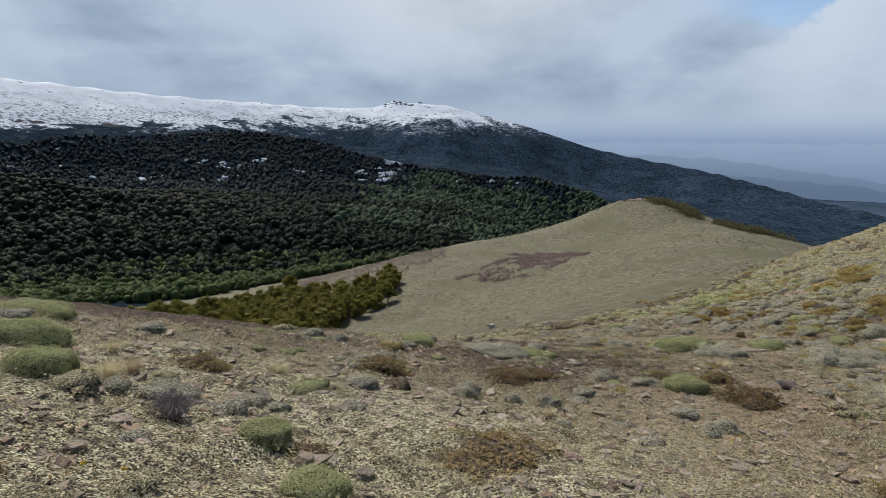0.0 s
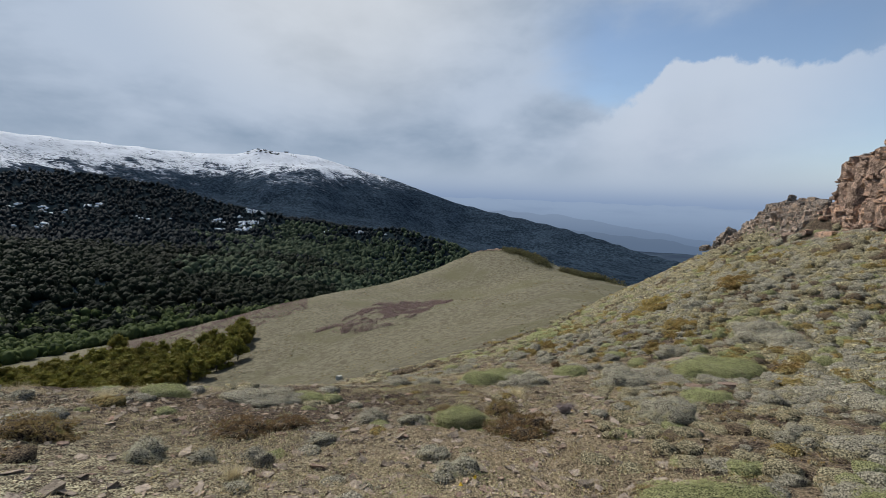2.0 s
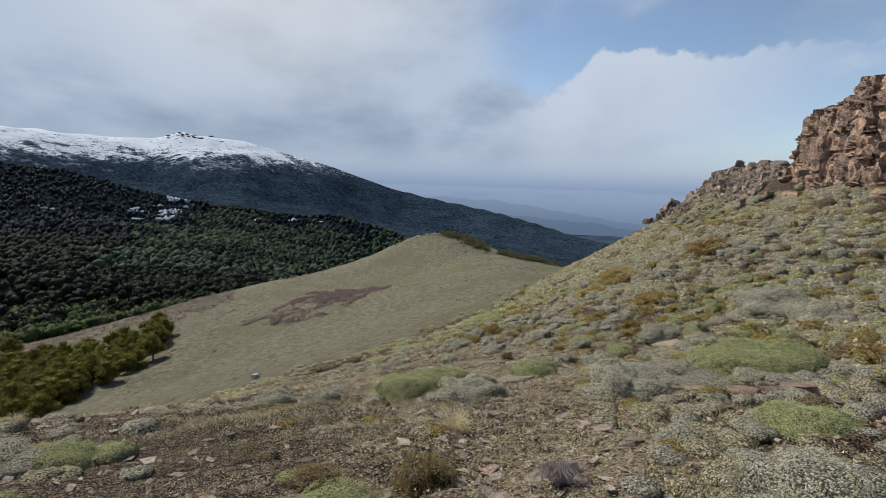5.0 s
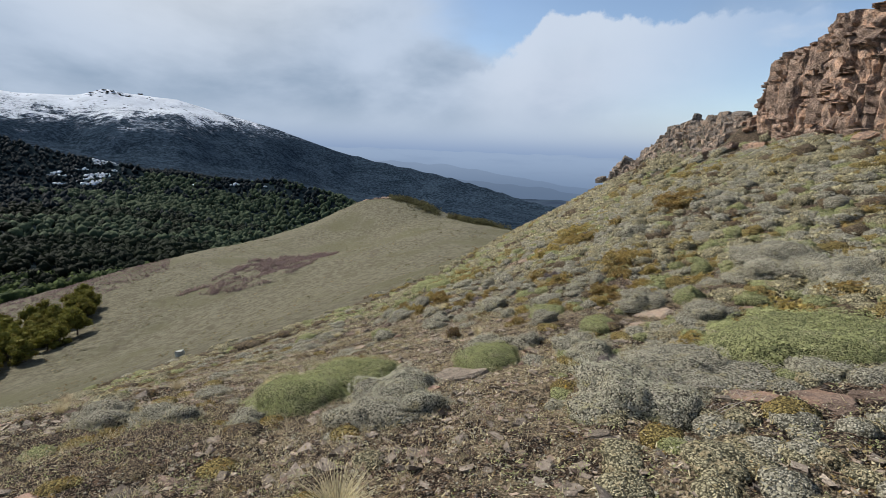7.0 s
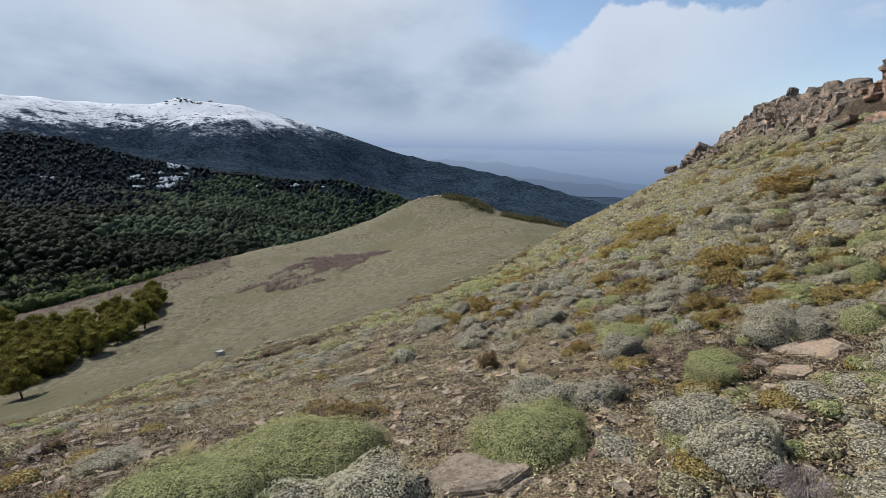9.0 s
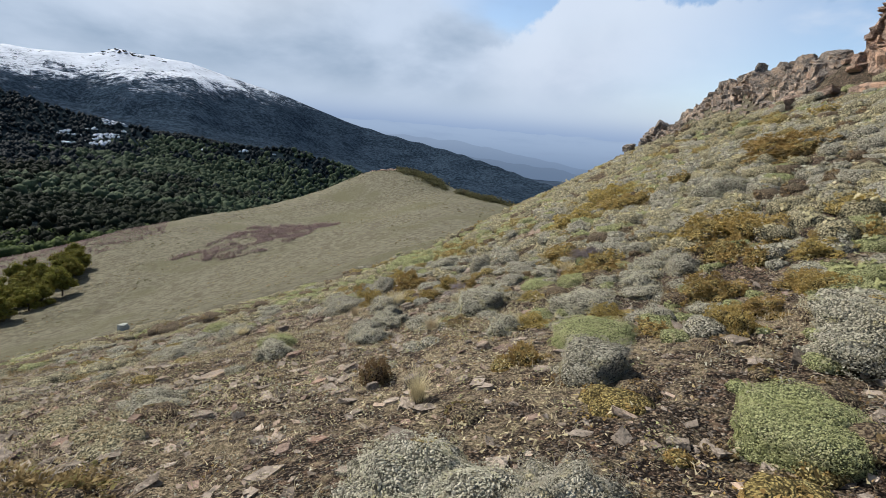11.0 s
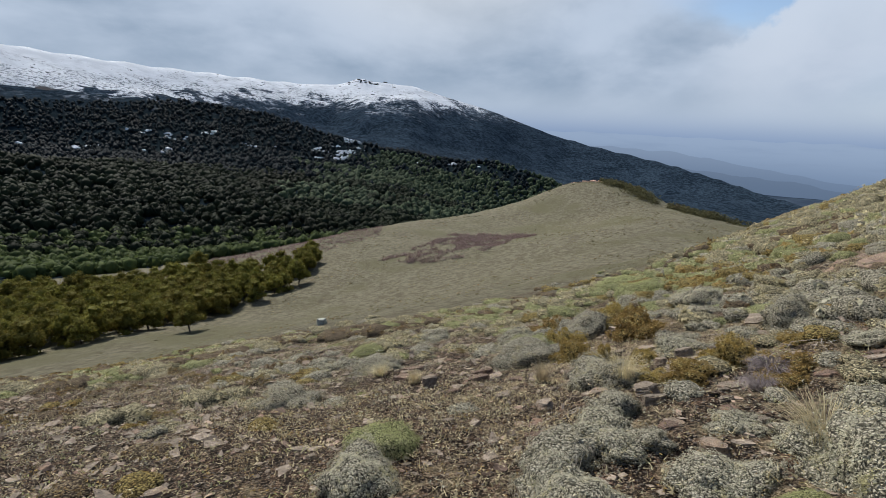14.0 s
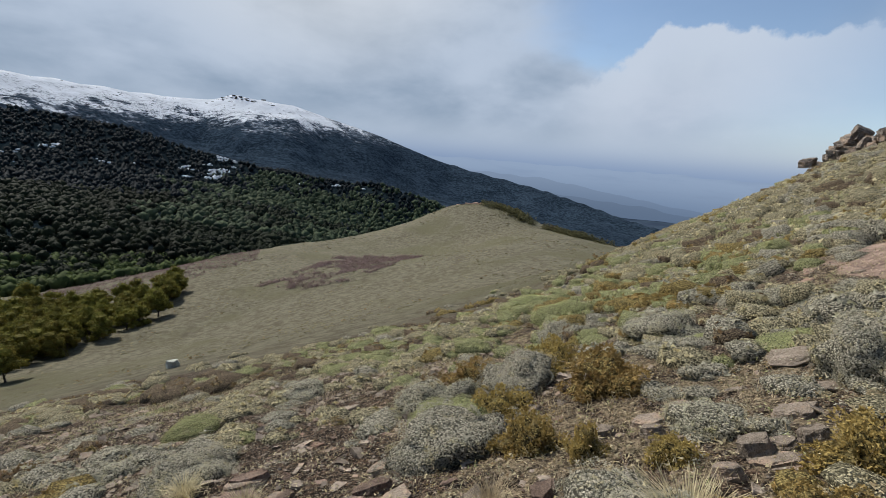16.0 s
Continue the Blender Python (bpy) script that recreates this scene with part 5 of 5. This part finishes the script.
p_ = np.stack([r.uniform(-66, 2, 2400), r.uniform(146, 210, 2400)], 1)
p_ = p_[p_[:, 1] > np.interp(p_[:, 0], (-66, -40, -14, 2), (160, 152, 160, 172))]
p_ = np.c_[p_, height(p_[:, 0], p_[:, 1])]
v, f = tufts(p_, 12, 0.5, 0.5, 0.5, 0.4, r)
stuff("grey_field_scrub", "bare grey-pink low scrub on valley field", "shrubs", v, f, pink_mat)

# a pale boulder alone at the edge of the meadow
pale = stone_model("boulder", "small pale boulder alone at the edge of dry meadow", "", pale_mat, 690, 0.8)
pale.matrix_basis = Matrix.Translation((5.3, 46.2, ground(5.3, 46.2) + 0.2)) @ Matrix.Diagonal((0.7, 0.6, 0.5, 1))

# ---- beech wood in the hollow ----


def tree_model(seed):
    r_ = np.random.RandomState(seed)
    ob = thing("beech_tree", "young beech with yellow-green crown beside meadow", "tree", "beech wood")
    rows, faces = [], []

    def limb(p0, p1, t0, t1):
        k = len(rows)
        for p, t in ((p0, t0), (p0.lerp(p1, 0.5) + Vector(r_.normal(0, 0.06, 3)), (t0 + t1) / 2), (p1, t1)):
            for i in range(6):
                b = math.pi * i / 3
                rows.append((p.x + t * math.cos(b), p.y + t * math.sin(b), p.z))
        for lvl in (0, 6):
            for i in range(6):
                faces.append((k + lvl + i, k + lvl + (i + 1) % 6, k + lvl + 6 + (i + 1) % 6, k + lvl + 6 + i))

    limb(Vector((0, 0, -0.4)), Vector((r_.normal(0, 0.12), r_.normal(0, 0.12), 2.4)), 0.15, 0.09)
    lobes = [(Vector((0, 0, 3.9)), 1.1), (Vector((0.2, 0.1, 2.4)), 1.5)]
    for i in range(14):
        b = 2 * math.pi * (i + 0.6 * r_.rand()) / 14
        q = r_.uniform(0.9, 1.75)
        c = Vector((q * math.cos(b), q * math.sin(b), (0.55 if i % 2 else 1.7) + r_.uniform(0.0, 1.9)))
        limb(Vector((0, 0, r_.uniform(0.9, 2.0))), c, 0.06, 0.02)
        lobes.append((c, r_.uniform(0.6, 1.0)))
    part("trunk", mesh_of("trunk", rows, faces, bark_mat, True), ob, "dark slender trunk with limbs")
    pts, nor, cores, sizes = [], [], [], []
    for c, q in lobes:
        way = half_ball(170, r_, -0.7)
        pts.append(np.array(c) + way * q * (0.74 + 0.38 * r_.rand(170, 1)) * np.array([1, 1, 0.85]))
        nor.append(way)
        cores.append(c)
        sizes.append((q * 0.74, q * 0.74, q * 0.64))
    v, f = leaves(np.concatenate(pts), np.concatenate(nor), 0.26, r_, 0.7, 0.75)
    part("crown", mesh_of("crown", v, f, tree_mat), ob, "yellow-green leaf sprays")
    v, f = scatter_shapes(ICO[1], np.array(cores), np.array(sizes), 0.6, r_)
    part("inner_crown", mesh_of("inner_crown", v, f, tree_mat), ob, "shaded inner leaves")
    return ob


TREES = [tree_model(800 + i) for i in range(5)]
wood = [(-22.9, 89.7, 1.0), (-54.8, 168.6, 1.35)]
r = np.random.RandomState(91)
for _ in range(9000):
    if len(wood) >= 300:
        break
    a, q = r.uniform(-58, -10.8), r.uniform(70, 158)
    front = np.interp(a, (-58, -37.5, -33, -28, -24, -20, -15.7, -12.2, -10.8), (74, 78, 82, 86, 94, 97, 106, 113, 128))
    rear = np.interp(a, (-58, -30, -22, -16, -12, -10.8), (150, 150, 142, 134, 138, 150))
    if not front < q < rear or r.rand() > np.interp(q - front, (0, 25, 60), (1.0, 0.8, 0.6)):
        continue
    x, y = 10.7 + q * math.sin(radians(a)), 16.9 + q * math.cos(radians(a))
    if all((x - b) ** 2 + (y - c) ** 2 > 3.1 ** 2 for b, c, _ in wood):
        wood.append((x, y, r.uniform(0.85, 1.2)))
for x, y, k in wood:
    src = TREES[r.randint(5)]
    m = Matrix.Translation((x, y, ground(x, y))) @ pose(0, 0, 0, r.normal(0, 3), r.normal(0, 3), r.rand() * 360) @ Matrix.Diagonal((k, k, k * r.uniform(0.9, 1.1), 1))
    if src.name in used:
        copy_thing(src, m @ Matrix.Diagonal((1 / src.scale.x, 1 / src.scale.y, 1 / src.scale.z, 1)))
    else:
        used.add(src.name)
        src.matrix_basis = m

# ---- forests of the valley and the mountain ----


def crowns(name, label, count, az, reach, lo, hi, per, mat, seed, keep=None, far_off=False):
    """Tree crowns, each an uneven core with leaf sprays round it."""
    r_ = np.random.RandomState(seed)
    p, a, q = polar_points(count, az, reach, r_)
    ok = np.ones(len(p), bool) if keep is None else keep(p, a, q, r_)
    p = p[ok]
    d = lo * 0.75 + (hi * 1.15 - lo * 0.75) * r_.rand(len(p), 1) ** 1.8
    core = p + np.array([0, 0, 0.7]) * d
    bv, bf = scatter_shapes(OCTA if far_off else ICO[1], core, d * np.array([0.85, 0.85, 0.95]), 0.55, r_)
    if per:
        way = half_ball(len(p) * per, r_, -0.2)
        dd = np.repeat(d, per, 0)
        foot = np.repeat(core, per, 0) + way * dd * np.array([0.85, 0.85, 0.95]) * (0.8 + 0.3 * r_.rand(len(way), 1))
        lv, lf = leaves(foot, way, dd * (0.40 if per > 10 else 0.5), r_, 0.5, 0.95)
        bf = np.concatenate([bf, lf + len(bv)])
        bv = np.concatenate([bv, lv])
    stuff(name, label, "trees", bv, bf, mat, True)


def snow_gap(x, y):
    return wobble(x, y, 42.0, 97) + 0.6 * wobble(x, y, 15.0, 98) + 0.5 * wobble(x, y, 160.0, 99) + 1.7 * np.exp(-((x + 130) ** 2 + (y - 905) ** 2) / (2 * 55.0 ** 2))


def below_snow(p, a, q, r_):
    line = 50 + 34 * wobble(p[:, 0], p[:, 1], 230.0, 95) + 22 * wobble(p[:, 0], p[:, 1], 70.0, 96)
    scree = np.hypot(p[:, 0] + 900, p[:, 1] - 1180) < 150
    return (r_.rand(len(p)) < np.clip((line - p[:, 2]) / 45, 0.0, 1)) & ~((p[:, 2] > -75) & (snow_gap(p[:, 0], p[:, 1]) > 0.74)) & ~scree


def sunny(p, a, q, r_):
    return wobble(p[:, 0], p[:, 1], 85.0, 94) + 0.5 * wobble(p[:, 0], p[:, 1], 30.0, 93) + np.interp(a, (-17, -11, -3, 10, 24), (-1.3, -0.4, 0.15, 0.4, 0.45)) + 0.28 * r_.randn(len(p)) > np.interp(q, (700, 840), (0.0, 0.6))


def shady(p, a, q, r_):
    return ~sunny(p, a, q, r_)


crowns("valley_scrub", "bright green scrub along the valley floor", 3000, (-50, 2), (205, 300), 1.4, 2.8, 26, scrub_mat, 101, lambda p, a, q, r_: q > np.interp(a, (-50, -24, -9, 2), (172, 214, 226, 250)))
crowns("near_forest", "evergreen forest in cloud-shade colour at the mountain foot", 3000, (-50, 6), (270, 400), 2.0, 3.6, 34, foot_wood_mat, 102)
crowns("foot_forest", "evergreen forest in cloud-shade colour on the lower slope", 6500, (-50, 24), (390, 640), 2.2, 4.2, 16, foot_wood_mat, 105, shady)
crowns("sunny_forest", "forest in painted sunlit green on the end of the spur", 9000, (-16, 24), (400, 880), 2.2, 4.2, 11, sunlit_wood_mat, 106, sunny)
crowns("spur_forest", "evergreen forest in cloud-shade colour on the mountain spur", 16000, (-50, 40), (600, 1150), 2.4, 4.8, 4, wood_mat, 103, lambda p, a, q, r_: below_snow(p, a, q, r_) & shady(p, a, q, r_), True)
snow_mat, n = material("old_snow", 0.6)
finish(n, n.mix(n.noise(n.where, 0.3, 4.0), (0.50, 0.53, 0.57), (0.60, 0.63, 0.67)))
r = np.random.RandomState(107)
p_, a_, q_ = polar_points(9000, (-45, 12), (760, 1120), r)
ok = (p_[:, 2] > -75) & (p_[:, 2] < 60) & (snow_gap(p_[:, 0], p_[:, 1]) > 0.74)
p_ = p_[ok]
v, f = scatter_shapes(ICO[1], p_ + np.array([0, 0, 2.6]), r.uniform(0.9, 2.9, (len(p_), 1)) * np.array([1.6, 0.9, 0.7]), 0.7, r)
stuff("snow_patches", "old snow patches in gaps of the forest", "snow", v, f, snow_mat, True)

# dark crags on the summit
a = np.radians(r.normal(-4.6, 1.1, 40))
q = r.normal(2112, 14, 40)
p_ = np.stack([CX + q * np.sin(a), CY + q * np.cos(a)], 1)
p_ = np.c_[p_, height(p_[:, 0], p_[:, 1])]
v, f = scatter_shapes(CUBE, p_, r.uniform(1.2, 3.6, (40, 1)) * np.array([2.2, 1.0, 0.5]), 0.7, r)
stuff("summit_crags", "dark crags on the snowy summit", "rocks", v, f, core_mat)

# ---- distance: hazy hills and plain beyond the mountain ----


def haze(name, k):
    """Haze over far land painted as a glow of the sheet, darker the nearer it lies."""
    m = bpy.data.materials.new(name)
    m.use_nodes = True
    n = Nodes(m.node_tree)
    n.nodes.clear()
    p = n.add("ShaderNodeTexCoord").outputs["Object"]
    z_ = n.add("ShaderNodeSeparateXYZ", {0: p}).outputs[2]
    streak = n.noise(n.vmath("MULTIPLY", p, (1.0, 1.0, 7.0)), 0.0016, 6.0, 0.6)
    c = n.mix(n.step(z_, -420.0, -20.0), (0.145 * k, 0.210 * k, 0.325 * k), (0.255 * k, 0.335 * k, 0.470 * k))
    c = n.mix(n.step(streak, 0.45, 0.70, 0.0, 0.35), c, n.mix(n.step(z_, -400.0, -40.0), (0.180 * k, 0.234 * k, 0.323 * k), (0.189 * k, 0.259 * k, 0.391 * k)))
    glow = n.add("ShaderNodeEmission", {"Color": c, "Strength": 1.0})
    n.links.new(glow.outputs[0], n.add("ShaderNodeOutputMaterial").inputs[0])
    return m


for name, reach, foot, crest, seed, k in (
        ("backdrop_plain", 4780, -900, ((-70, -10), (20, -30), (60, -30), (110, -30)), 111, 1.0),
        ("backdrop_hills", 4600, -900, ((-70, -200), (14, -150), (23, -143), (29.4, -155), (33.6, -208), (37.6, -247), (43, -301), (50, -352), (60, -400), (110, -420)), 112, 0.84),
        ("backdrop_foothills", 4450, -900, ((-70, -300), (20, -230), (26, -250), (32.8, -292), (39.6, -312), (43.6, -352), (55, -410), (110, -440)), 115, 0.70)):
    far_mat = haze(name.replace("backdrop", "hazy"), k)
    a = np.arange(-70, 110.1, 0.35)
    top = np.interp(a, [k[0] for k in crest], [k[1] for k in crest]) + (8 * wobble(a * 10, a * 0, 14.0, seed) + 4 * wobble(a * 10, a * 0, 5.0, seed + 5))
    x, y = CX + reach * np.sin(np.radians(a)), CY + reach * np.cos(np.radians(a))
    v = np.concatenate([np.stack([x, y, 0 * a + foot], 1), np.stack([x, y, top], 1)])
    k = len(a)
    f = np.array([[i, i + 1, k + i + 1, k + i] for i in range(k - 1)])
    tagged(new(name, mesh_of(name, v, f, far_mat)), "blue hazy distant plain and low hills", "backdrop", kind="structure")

for models in (CUSHION, GREY, YELLOW, BROWN, BARE, TUSSOCK, SLAB, RED, *SMALL.values()):
    for src in models:
        if src.name not in used:
            put_down([src], 14 + 3 * r.rand(), 30 + 4 * r.rand(), 0.5, 0.6, r)
